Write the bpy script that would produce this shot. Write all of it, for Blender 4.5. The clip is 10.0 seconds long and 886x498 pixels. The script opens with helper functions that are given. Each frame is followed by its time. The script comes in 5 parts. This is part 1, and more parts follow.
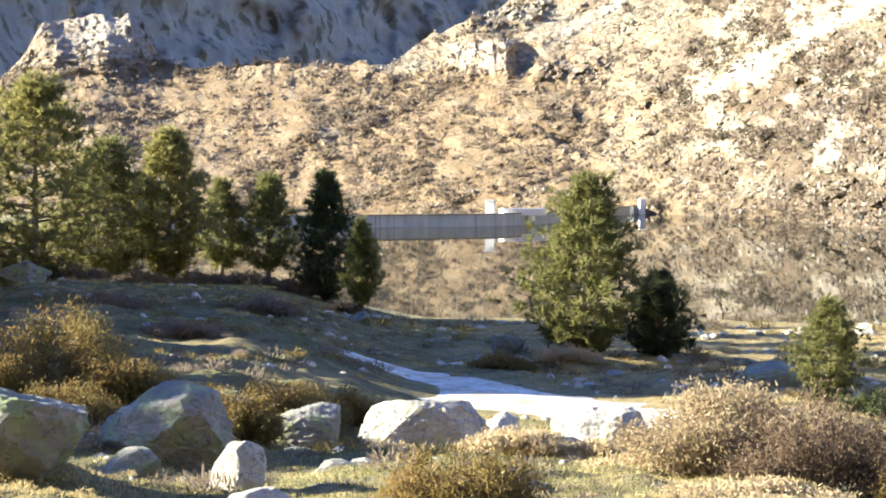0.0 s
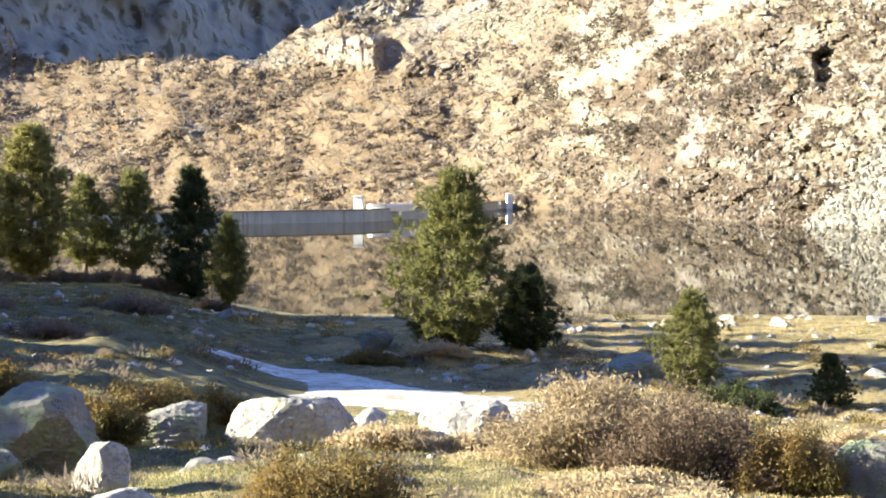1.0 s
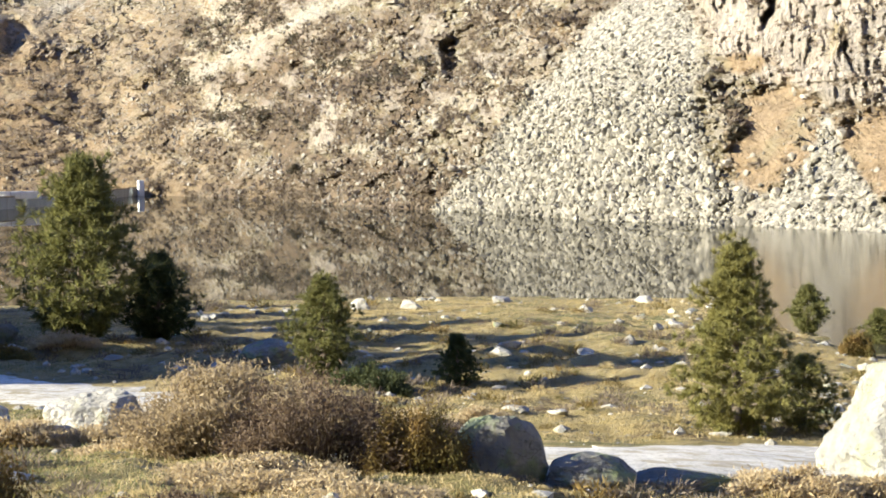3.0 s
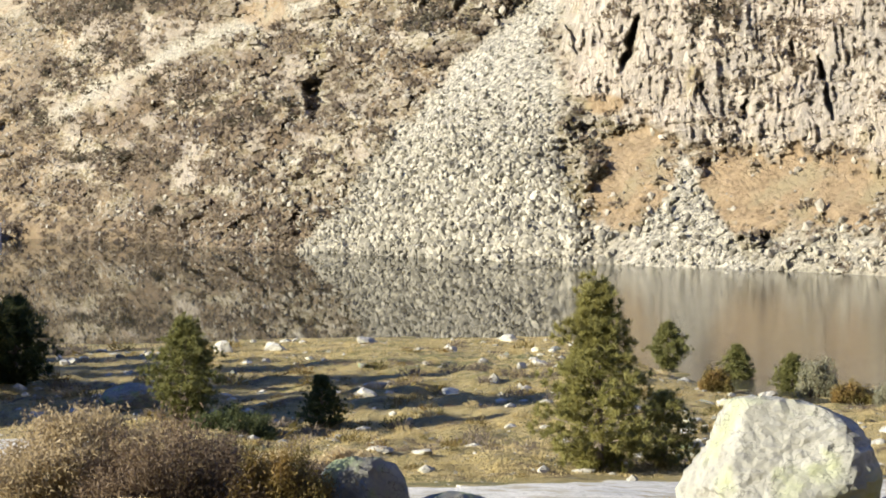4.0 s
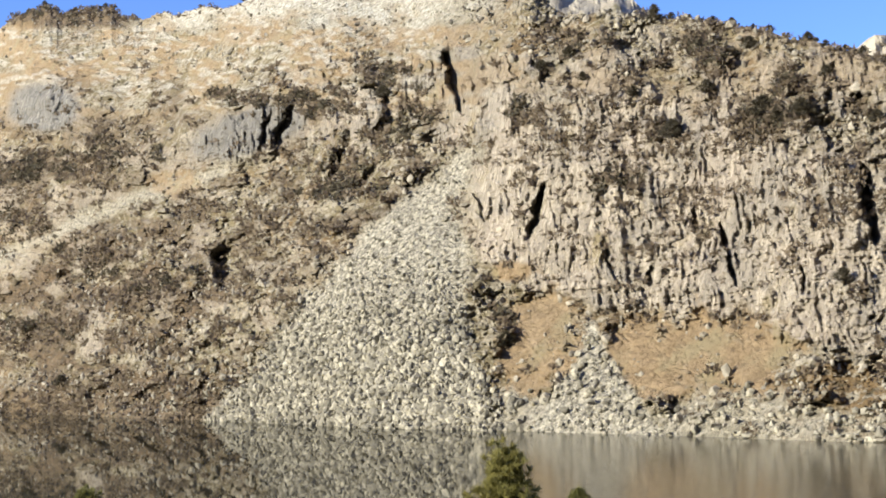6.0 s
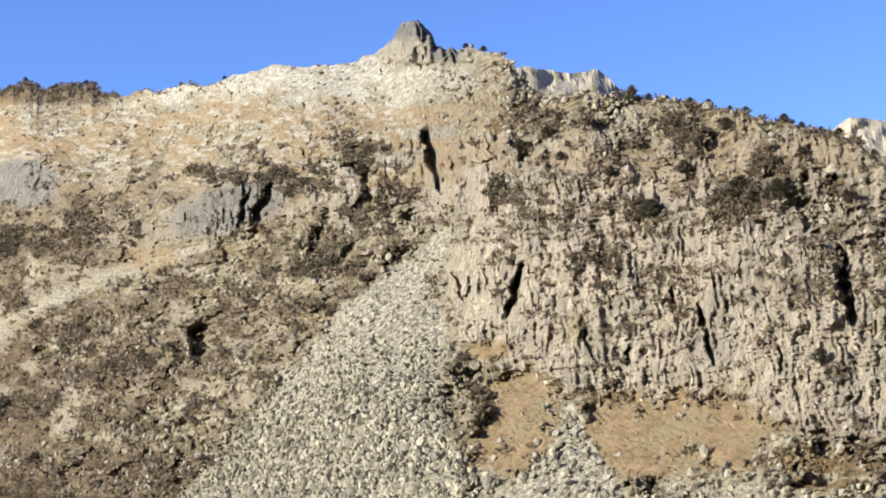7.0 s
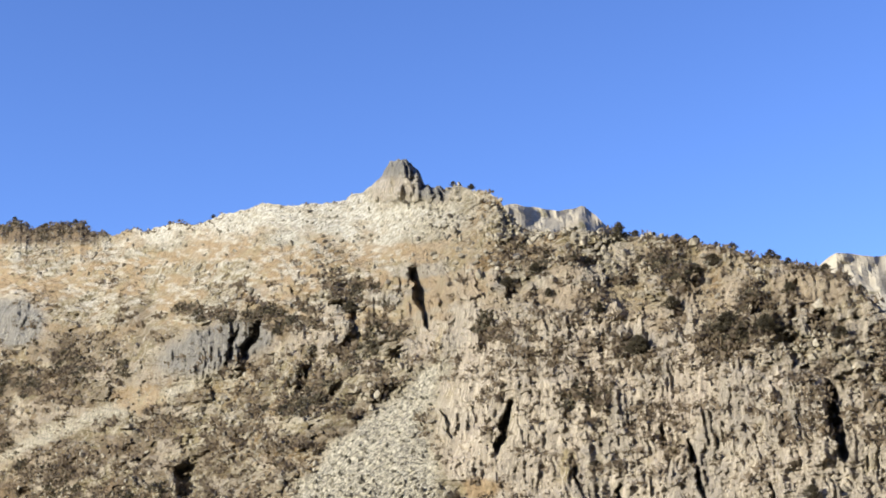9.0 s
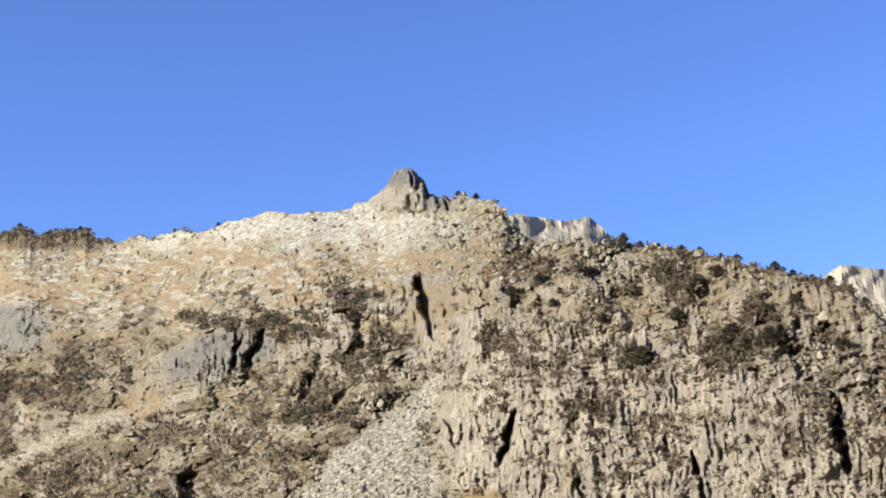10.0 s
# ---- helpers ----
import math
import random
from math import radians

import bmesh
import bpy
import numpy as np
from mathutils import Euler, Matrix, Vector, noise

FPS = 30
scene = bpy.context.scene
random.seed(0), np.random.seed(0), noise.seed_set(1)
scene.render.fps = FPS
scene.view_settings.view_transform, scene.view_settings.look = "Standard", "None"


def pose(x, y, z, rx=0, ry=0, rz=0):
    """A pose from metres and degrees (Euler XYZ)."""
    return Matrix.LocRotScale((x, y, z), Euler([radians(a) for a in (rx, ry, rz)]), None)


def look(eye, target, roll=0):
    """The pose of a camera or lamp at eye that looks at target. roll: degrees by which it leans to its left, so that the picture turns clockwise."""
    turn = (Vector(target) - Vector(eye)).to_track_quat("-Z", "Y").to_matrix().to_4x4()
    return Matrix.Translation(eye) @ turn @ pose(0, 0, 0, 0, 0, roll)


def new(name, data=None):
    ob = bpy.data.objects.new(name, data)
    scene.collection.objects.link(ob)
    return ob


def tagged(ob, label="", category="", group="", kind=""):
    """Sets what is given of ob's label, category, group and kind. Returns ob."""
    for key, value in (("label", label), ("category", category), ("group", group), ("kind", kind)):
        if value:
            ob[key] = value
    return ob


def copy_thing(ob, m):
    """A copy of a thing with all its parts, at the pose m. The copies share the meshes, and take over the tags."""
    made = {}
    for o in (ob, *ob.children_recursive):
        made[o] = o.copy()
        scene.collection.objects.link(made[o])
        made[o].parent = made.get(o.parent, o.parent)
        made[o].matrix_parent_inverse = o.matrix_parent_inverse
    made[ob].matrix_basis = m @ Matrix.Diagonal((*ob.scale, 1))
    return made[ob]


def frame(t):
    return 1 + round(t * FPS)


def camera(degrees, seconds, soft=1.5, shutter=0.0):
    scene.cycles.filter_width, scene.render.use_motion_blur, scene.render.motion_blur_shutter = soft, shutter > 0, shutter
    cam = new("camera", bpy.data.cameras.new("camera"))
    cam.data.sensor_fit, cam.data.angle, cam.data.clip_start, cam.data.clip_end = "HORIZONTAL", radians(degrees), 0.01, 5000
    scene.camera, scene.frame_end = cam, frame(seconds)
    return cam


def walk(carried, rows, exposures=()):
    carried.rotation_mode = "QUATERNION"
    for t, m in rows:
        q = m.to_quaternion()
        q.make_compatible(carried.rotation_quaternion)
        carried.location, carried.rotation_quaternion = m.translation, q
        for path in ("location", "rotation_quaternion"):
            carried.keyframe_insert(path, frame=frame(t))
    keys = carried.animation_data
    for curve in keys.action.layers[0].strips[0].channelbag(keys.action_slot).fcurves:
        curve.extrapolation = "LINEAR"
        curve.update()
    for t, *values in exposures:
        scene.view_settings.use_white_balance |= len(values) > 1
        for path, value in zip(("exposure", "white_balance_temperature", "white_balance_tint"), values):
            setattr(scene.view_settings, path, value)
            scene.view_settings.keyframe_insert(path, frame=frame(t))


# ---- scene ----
cam = camera(31.9, 10.0, soft=1.8)
EYE_Z, ARM = 7.5, 0.4
PATH = [  # seconds, yaw, pitch, roll
    (0.0, 0.0, -2.2, 0.0), (0.5, -2.14, -2.27, 0.01), (1.0, -4.86, -2.37, 0.25), (1.5, -8.04, -2.5, 0.7),
    (2.0, -11.98, -2.89, 0.69), (2.5, -15.01, -3.05, 0.57), (3.0, -18.32, -2.97, 0.46), (3.2, -19.52, -2.89, 0.6), (4.3, -24.27, -0.73, 0.62), (4.5, -24.74, -0.15, 0.58),
    (5.0, -25.69, 1.4, 0.95), (5.5, -26.25, 2.89, 0.91), (6.0, -26.67, 4.59, 1.14), (7.5, -27.84, 8.85, 0.64),
    (8.0, -27.99, 10.32, 0.51), (8.5, -28.1, 11.54, 0.59), (9.0, -27.88, 12.53, 1.23), (9.5, -27.77, 13.03, 0.82),
    (10.0, -27.81, 12.88, 0.78)]
walk(cam, [(t, pose(ARM * math.sin(radians(-yaw)), ARM * math.cos(radians(-yaw)), EYE_Z, 90 + pitch, roll, yaw))
           for t, yaw, pitch, roll in PATH],
     exposures=[(0.0, 2.32), (1.0, 2.18), (2.0, 1.82), (3.2, 1.5), (4.5, 1.15), (6.0, 0.9), (10.0, 0.77)])

# ---- sky and sun ----
SUN_AZ, SUN_EL = -83.0, 18.0  # clockwise from +y
world = bpy.data.worlds.new("sky")
scene.world = world
world.use_nodes = True
wn = world.node_tree.nodes
sky = wn.new("ShaderNodeTexSky")
sky.sky_type, sky.sun_disc = 'NISHITA', False
sky.sun_elevation, sky.sun_rotation = radians(SUN_EL), radians(SUN_AZ)
sky.altitude, sky.air_density, sky.dust_density, sky.ozone_density = 1900, 1.0, 0.1, 2.0
wn["Background"].inputs[1].default_value = 0.092
deep = wn.new("ShaderNodeMix")  # thin dry mountain air: a deeper blue
deep.data_type, deep.blend_type = 'RGBA', 'MULTIPLY'
deep.inputs[0].default_value, deep.inputs[7].default_value = 1.0, (0.80, 1.0, 1.60, 1.0)
world.node_tree.links.new(sky.outputs[0], deep.inputs[6])
world.node_tree.links.new(deep.outputs[2], wn["Background"].inputs[0])
sun = new("sun", bpy.data.lights.new("sun", 'SUN'))
sun.data.energy, sun.data.angle, sun.data.color = 6.6, radians(0.53), (1.0, 0.955, 0.77)
sv = Vector((math.sin(radians(SUN_AZ)) * math.cos(radians(SUN_EL)), math.cos(radians(SUN_AZ)) * math.cos(radians(SUN_EL)), math.sin(radians(SUN_EL))))
sun.matrix_world = look(sv * 400, (0, 0, 0))


# ---- materials ----
class Nodes:
    """A node material under construction."""

    def __init__(self, name, rough=0.9):
        self.mat = bpy.data.materials.new(name)
        self.mat.use_nodes = True
        self.t = self.mat.node_tree
        self.bsdf = self.t.nodes["Principled BSDF"]
        self.bsdf.inputs["Roughness"].default_value = rough
        self.bsdf.inputs["Specular IOR Level"].default_value = 0.25
        self.co = self.t.nodes.new("ShaderNodeTexCoord").outputs["Object"]

    def put(self, value, socket):
        if isinstance(value, bpy.types.NodeSocket):
            self.t.links.new(value, socket)
        elif isinstance(value, tuple):
            socket.default_value = (*value, 1.0) if len(value) == 3 and socket.type == 'RGBA' else value
        else:
            socket.default_value = value

    def noise(self, scale, detail=4, stretch=(1, 1, 1), rough=0.55, lo=0.35, hi=0.65):
        m = self.t.nodes.new("ShaderNodeMapping")
        m.inputs["Scale"].default_value = stretch
        self.t.links.new(self.co, m.inputs["Vector"])
        n = self.t.nodes.new("ShaderNodeTexNoise")
        n.inputs["Scale"].default_value, n.inputs["Detail"].default_value, n.inputs["Roughness"].default_value = scale, detail, rough
        self.t.links.new(m.outputs[0], n.inputs["Vector"])
        return self.ramp(n.outputs["Fac"], lo, hi)

    def ramp(self, fac, lo, hi):
        r = self.t.nodes.new("ShaderNodeMapRange")
        self.put(fac, r.inputs[0])
        r.inputs[1].default_value, r.inputs[2].default_value = lo, hi
        return r.outputs[0]

    def mix(self, fac, a, b, blend='MIX'):
        m = self.t.nodes.new("ShaderNodeMix")
        m.data_type, m.blend_type = 'RGBA', blend
        self.put(fac, m.inputs[0]), self.put(a, m.inputs[6]), self.put(b, m.inputs[7])
        return m.outputs[2]

    def math(self, op, a, b):
        m = self.t.nodes.new("ShaderNodeMath")
        m.operation, m.use_clamp = op, True
        self.put(a, m.inputs[0]), self.put(b, m.inputs[1])
        return m.outputs[0]

    def island(self):
        return self.t.nodes.new("ShaderNodeNewGeometry").outputs["Random Per Island"]

    def own(self):
        return self.t.nodes.new("ShaderNodeObjectInfo").outputs["Random"]

    def zone(self):
        a = self.t.nodes.new("ShaderNodeAttribute")
        a.attribute_name = "zone"
        s = self.t.nodes.new("ShaderNodeSeparateColor")
        self.t.links.new(a.outputs["Color"], s.inputs[0])
        return s.outputs[0], s.outputs[1], s.outputs[2], a.outputs["Alpha"]

    def done(self, colour, bump=None, strength=0.5, distance=0.05):
        self.put(colour, self.bsdf.inputs["Base Color"])
        if bump is not None:
            b = self.t.nodes.new("ShaderNodeBump")
            b.inputs["Strength"].default_value, b.inputs["Distance"].default_value = strength, distance
            self.put(bump, b.inputs["Height"])
            self.t.links.new(b.outputs[0], self.bsdf.inputs["Normal"])
        return self.mat


def granite(name, light=(0.50, 0.47, 0.42), dark=(0.22, 0.21, 0.20), moss=(0.24, 0.26, 0.12), moss_lo=0.58, grain=1.0, mixed=0.0):
    n = Nodes(name, 0.92)
    c = n.mix(n.noise(1.6 * grain, 6), dark, light)
    c = n.mix(n.noise(18 * grain, 4, lo=0.5, hi=0.75), c, (0.12, 0.12, 0.12))
    c = n.mix(n.noise(2.3 * grain, 5, lo=moss_lo, hi=moss_lo + 0.1), c, moss)
    c = n.mix(n.math('MULTIPLY', n.own(), 0.25), c, (0.36, 0.33, 0.29))
    c = n.mix(n.noise(0.9 * grain, 6, rough=0.65, lo=0.54, hi=0.62), c, tuple(0.55 * v for v in light))
    if mixed:
        c = n.mix(n.math('MULTIPLY', n.ramp(n.island(), 0.35, 1.0), mixed), c, tuple(0.45 * v for v in dark))
    run = n.noise(1.5 * grain, 5, rough=0.6)
    vein = n.math('MULTIPLY', n.ramp(run, 0.475, 0.5), n.ramp(run, 0.525, 0.5))
    c = n.mix(n.math('MULTIPLY', vein, 0.8), c, tuple(0.6 * v for v in dark))
    return n.done(c, n.noise(9 * grain, 8, rough=0.7, lo=0.2, hi=0.8), 0.7, 0.06 / grain)


def leafy(name, a, b, c, rough=0.7):
    n = Nodes(name, rough)
    col = n.mix(n.island(), a, b)
    col = n.mix(n.noise(0.9, 3), col, c)
    thin = n.t.nodes.new("ShaderNodeBsdfTranslucent")
    both = n.t.nodes.new("ShaderNodeMixShader")
    both.inputs[0].default_value = 0.45
    n.put(col, thin.inputs["Color"])
    n.t.links.new(n.bsdf.outputs[0], both.inputs[1])
    n.t.links.new(thin.outputs[0], both.inputs[2])
    n.t.links.new(both.outputs[0], n.t.nodes["Material Output"].inputs["Surface"])
    return n.done(col)


def bark_material():
    n = Nodes("pine_bark", 0.95)
    c = n.mix(n.noise(7, 5, (1, 1, 0.2)), (0.10, 0.075, 0.055), (0.25, 0.20, 0.16))
    return n.done(c, n.noise(16, 5, (1, 1, 0.2)), 0.8, 0.03)


def meadow_material():
    n = Nodes("meadow_turf", 0.95)
    c = n.mix(n.noise(0.35, 6), (0.20, 0.175, 0.065), (0.46, 0.345, 0.15))
    c = n.mix(n.noise(0.05, 5, lo=0.54, hi=0.70), c, (0.155, 0.165, 0.06))
    c = n.mix(n.noise(1.7, 7, rough=0.65, lo=0.47, hi=0.60), c, (0.45, 0.35, 0.165))
    c = n.mix(n.noise(0.6, 7, rough=0.65, lo=0.55, hi=0.63), c, (0.17, 0.115, 0.06))
    c = n.mix(n.noise(3.5, 6, rough=0.7, lo=0.58, hi=0.66), c, (0.33, 0.31, 0.27))
    c = n.mix(n.noise(7, 5, rough=0.7, lo=0.58, hi=0.70), c, (0.075, 0.07, 0.03))
    side = n.t.nodes.new("ShaderNodeSeparateXYZ")
    n.t.links.new(n.co, side.inputs[0])
    # greener, darker turf towards the left side
    green_share = n.math('MULTIPLY', n.ramp(side.outputs[0], 5.0, -5.0), n.noise(0.5, 5, lo=0.38, hi=0.52))
    c = n.mix(n.math('MULTIPLY', green_share, 0.75), c, n.mix(n.noise(2.5, 6, rough=0.7), (0.075, 0.09, 0.04), (0.19, 0.20, 0.10)))
    return n.done(c, n.noise(5, 9, rough=0.75), 1.0, 0.22)


def mountain_material():
    n = Nodes("mountain_ground", 0.97)
    scree, cliff, brown, heath = n.zone()
    grass = n.mix(n.noise(0.09, 7, rough=0.65), (0.115, 0.092, 0.048), (0.25, 0.208, 0.125))
    grass = n.mix(n.noise(0.045, 6, lo=0.50, hi=0.60), grass, (0.185, 0.122, 0.06))
    grass = n.mix(n.noise(0.22, 7, rough=0.7, lo=0.49, hi=0.57), grass, (0.29, 0.25, 0.19))
    grass = n.mix(n.noise(0.33, 6, rough=0.7, lo=0.57, hi=0.66), grass, (0.085, 0.07, 0.04))
    grass = n.mix(n.noise(0.16, 7, (0.6, 0.6, 2.6), 0.7, 0.54, 0.63), grass, (0.37, 0.325, 0.255))
    grass = n.mix(n.noise(0.75, 6, (0.7, 0.7, 1.8), 0.65, 0.52, 0.62), grass, (0.38, 0.338, 0.268))
    grass = n.mix(n.noise(0.6, 6, (0.8, 0.8, 1.6), 0.65, 0.56, 0.64), grass, (0.13, 0.10, 0.062))
    heather = n.mix(n.noise(0.35, 7, rough=0.7), (0.055, 0.042, 0.028), (0.17, 0.115, 0.07))
    grass = n.mix(n.math('MULTIPLY', heath, 0.9), grass, heather)
    stone = n.mix(n.noise(0.25, 8, (1, 1, 0.25), 0.7), (0.25, 0.212, 0.172), (0.43, 0.37, 0.302))
    stone = n.mix(n.noise(0.7, 6, (1, 1, 0.14), 0.7, 0.56, 0.70), stone, (0.20, 0.175, 0.14))
    stone = n.mix(n.noise(1.6, 5, (1, 1, 0.10), 0.7, 0.52, 0.68), stone, (0.33, 0.285, 0.22))
    stone = n.mix(n.noise(0.06, 5, lo=0.50, hi=0.64), stone, (0.36, 0.30, 0.245))
    stone = n.mix(n.noise(0.11, 6, lo=0.58, hi=0.68), stone, (0.30, 0.245, 0.15))
    stone = n.mix(n.noise(1.3, 5, (1, 1, 0.22), 0.65, 0.50, 0.60), stone, (0.51, 0.44, 0.355))
    stone = n.mix(n.noise(1.1, 5, (1, 1, 0.16), 0.65, 0.56, 0.64), stone, (0.17, 0.14, 0.11))
    slate_shade = n.t.nodes.new("ShaderNodeAttribute")
    slate_shade.attribute_name = "slate_shade"
    # dark rock colour, part real grey rock, part shade put into the colour
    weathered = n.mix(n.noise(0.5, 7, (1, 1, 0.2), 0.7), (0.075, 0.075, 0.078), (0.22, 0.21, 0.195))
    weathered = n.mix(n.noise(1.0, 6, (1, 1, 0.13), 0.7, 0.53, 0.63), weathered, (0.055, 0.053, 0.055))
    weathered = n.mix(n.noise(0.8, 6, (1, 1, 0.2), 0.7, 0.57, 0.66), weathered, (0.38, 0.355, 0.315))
    stone = n.mix(n.math('MULTIPLY', slate_shade.outputs["Fac"], 0.9), stone, weathered)
    bleach = n.t.nodes.new("ShaderNodeAttribute")
    bleach.attribute_name = "bleach"
    white = n.mix(n.noise(0.8, 7, (0.7, 0.7, 1.6), 0.7, 0.4, 0.6), (0.25, 0.228, 0.19), (0.60, 0.57, 0.51))
    rubble = n.mix(n.noise(1.1, 6, rough=0.75, lo=0.38, hi=0.62), (0.125, 0.113, 0.095), (0.55, 0.50, 0.405))
    patch = n.mix(n.noise(0.5, 7, rough=0.7), (0.19, 0.13, 0.073), (0.36, 0.262, 0.16))
    patch = n.mix(n.noise(0.12, 6, lo=0.52, hi=0.62), patch, (0.27, 0.215, 0.13))
    c = n.mix(cliff, grass, stone)
    c = n.mix(scree, c, rubble)
    c = n.mix(brown, c, patch)
    c = n.mix(bleach.outputs["Fac"], c, white)
    c = n.mix(n.math('MULTIPLY', n.math('MULTIPLY', heath, brown), 0.85), c, n.mix(n.noise(0.3, 6, rough=0.7), (0.09, 0.058, 0.03), (0.20, 0.135, 0.068)))
    return n.done(c, n.noise(0.9, 8, rough=0.75, lo=0.2, hi=0.8), 1.0, 0.8)


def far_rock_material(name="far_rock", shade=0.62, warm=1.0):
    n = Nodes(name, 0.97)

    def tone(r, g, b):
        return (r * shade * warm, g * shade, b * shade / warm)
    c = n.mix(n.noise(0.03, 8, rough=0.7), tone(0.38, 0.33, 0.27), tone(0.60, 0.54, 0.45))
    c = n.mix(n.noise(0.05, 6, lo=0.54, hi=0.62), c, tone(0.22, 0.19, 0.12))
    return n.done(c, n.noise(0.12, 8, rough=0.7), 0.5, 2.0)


def path_material():
    n = Nodes("trodden_gravel", 0.95)
    c = n.mix(n.noise(0.8, 6), (0.47, 0.435, 0.37), (0.62, 0.58, 0.50))
    c = n.mix(n.noise(14, 5, lo=0.5, hi=0.7), c, (0.24, 0.22, 0.185))
    c = n.mix(n.noise(2.2, 6, lo=0.52, hi=0.66), c, (0.30, 0.25, 0.155))
    c = n.mix(n.noise(0.7, 6, rough=0.65, lo=0.53, hi=0.63), c, (0.33, 0.285, 0.205))
    return n.done(c, n.noise(20, 6), 0.5, 0.03)


def concrete_material(name, a, b):
    n = Nodes(name, 0.9)
    c = n.mix(n.noise(0.5, 6, (1, 1, 0.3)), a, b)
    c = n.mix(n.noise(1.5, 5, (1, 1, 0.08), lo=0.56, hi=0.7), c, (0.22, 0.21, 0.19))
    return n.done(c, n.noise(4, 5), 0.3, 0.05)


def water_material():
    n = Nodes("lake_water", 0.03)
    n.bsdf.inputs["IOR"].default_value = 1.33
    n.bsdf.inputs["Specular IOR Level"].default_value = 0.5
    x = n.t.nodes.new("ShaderNodeSeparateXYZ")
    n.t.links.new(n.co, x.inputs[0])
    slant = n.t.nodes.new("ShaderNodeMath")
    slant.operation = 'DIVIDE'
    n.put(x.outputs[0], slant.inputs[0]), n.put(x.outputs[1], slant.inputs[1])
    breeze = n.ramp(slant.outputs[0], 0.50, 0.60)
    wander = n.math('ADD', breeze, n.math('MULTIPLY', n.noise(0.02, 3), n.math('MULTIPLY', breeze, 0.3)))
    r = n.t.nodes.new("ShaderNodeMapRange")
    n.put(wander, r.inputs[0])
    r.inputs[3].default_value, r.inputs[4].default_value = 0.004, 0.13
    n.t.links.new(r.outputs[0], n.bsdf.inputs["Roughness"])
    calm_dimming = n.t.nodes.new("ShaderNodeMapRange")  # dark diffuse mixed into the calm part to dim its reflection; none where ruffled
    n.put(breeze, calm_dimming.inputs[0])
    calm_dimming.inputs[3].default_value, calm_dimming.inputs[4].default_value = 0.28, 0.0
    dimmer, both = n.t.nodes.new("ShaderNodeBsdfDiffuse"), n.t.nodes.new("ShaderNodeMixShader")
    dimmer.inputs["Color"].default_value = (0.020, 0.018, 0.012, 1.0)
    n.t.links.new(calm_dimming.outputs[0], both.inputs[0])
    n.t.links.new(n.bsdf.outputs[0], both.inputs[1])
    n.t.links.new(dimmer.outputs[0], both.inputs[2])
    n.t.links.new(both.outputs[0], n.t.nodes["Material Output"].inputs["Surface"])
    return n.done((0.045, 0.042, 0.030), n.noise(0.6, 3, (1, 2.2, 1)), 0.008, 0.02)


M_TURF, M_MOUNT, M_FAR, M_PATH, M_WATER = meadow_material(), mountain_material(), far_rock_material(), path_material(), water_material()
# far rock again, darkened to hold the far ridge's shade in its colour
M_FAR_SHADED = far_rock_material("shaded_far_rock", 0.38, 1.18)
# lichened granite, darkened to put the near boulders' shade in the colour
M_GRANITE = granite("shaded_lichen_granite", (0.27, 0.26, 0.215), (0.105, 0.10, 0.085), (0.16, 0.195, 0.085), 0.48)
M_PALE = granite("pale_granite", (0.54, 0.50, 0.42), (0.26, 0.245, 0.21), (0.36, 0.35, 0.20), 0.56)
M_CRACKED = granite("cracked_granite", (0.40, 0.385, 0.33), (0.20, 0.192, 0.16), (0.26, 0.275, 0.155), 0.50, 0.45)
M_SCREE = granite("scree_granite", (0.43, 0.39, 0.31), (0.21, 0.19, 0.15), (0.27, 0.23, 0.14), 0.60, 0.6, 0.85)
M_SLOPE = granite("slope_granite", (0.40, 0.352, 0.275), (0.19, 0.163, 0.125), (0.26, 0.20, 0.12), 0.6, 0.5, 0.5)
M_BARK = bark_material()
M_PINE = leafy("pine_needles", (0.076, 0.086, 0.028), (0.25, 0.232, 0.083), (0.15, 0.145, 0.05))
# lighter copy of the pine needles, with sunlight put into the colour
M_PINE_SUNLIT = leafy("sunlit_pine_needles", (0.13, 0.13, 0.04), (0.32, 0.29, 0.10), (0.22, 0.195, 0.065))
# juniper needles, also a darkened copy for the pine standing in shade
M_PINE_DARK = leafy("juniper_shade_needles", (0.04, 0.055, 0.021), (0.10, 0.11, 0.042), (0.06, 0.07, 0.028))
M_BROOM = leafy("dry_broom_leaves", (0.22, 0.165, 0.095), (0.42, 0.325, 0.195), (0.27, 0.205, 0.115))
M_WILLOW = leafy("grey_willow_leaves", (0.16, 0.15, 0.10), (0.32, 0.30, 0.20), (0.22, 0.21, 0.13))
M_RUST = leafy("autumn_heath_leaves", (0.15, 0.088, 0.028), (0.29, 0.185, 0.06), (0.11, 0.098, 0.03))
M_TWIG = leafy("dry_twigs", (0.085, 0.058, 0.038), (0.20, 0.14, 0.09), (0.13, 0.09, 0.055))
M_DWARF = leafy("dwarf_pine_needles", (0.052, 0.047, 0.032), (0.14, 0.118, 0.08), (0.085, 0.072, 0.05))
M_SCRUB = leafy("hill_scrub_leaves", (0.105, 0.085, 0.06), (0.265, 0.21, 0.155), (0.185, 0.142, 0.10))
M_STRAW = leafy("dry_grass_blades", (0.38, 0.295, 0.14), (0.60, 0.47, 0.25), (0.34, 0.265, 0.115))
M_GREEN = leafy("meadow_grass_blades", (0.115, 0.135, 0.045), (0.22, 0.225, 0.085), (0.16, 0.16, 0.058))
M_GOLD = leafy("bleached_grass_blades", (0.36, 0.275, 0.155), (0.55, 0.44, 0.27), (0.42, 0.32, 0.18))
M_WALL = concrete_material("weathered_dam_masonry", (0.30, 0.34, 0.37), (0.42, 0.46, 0.49))
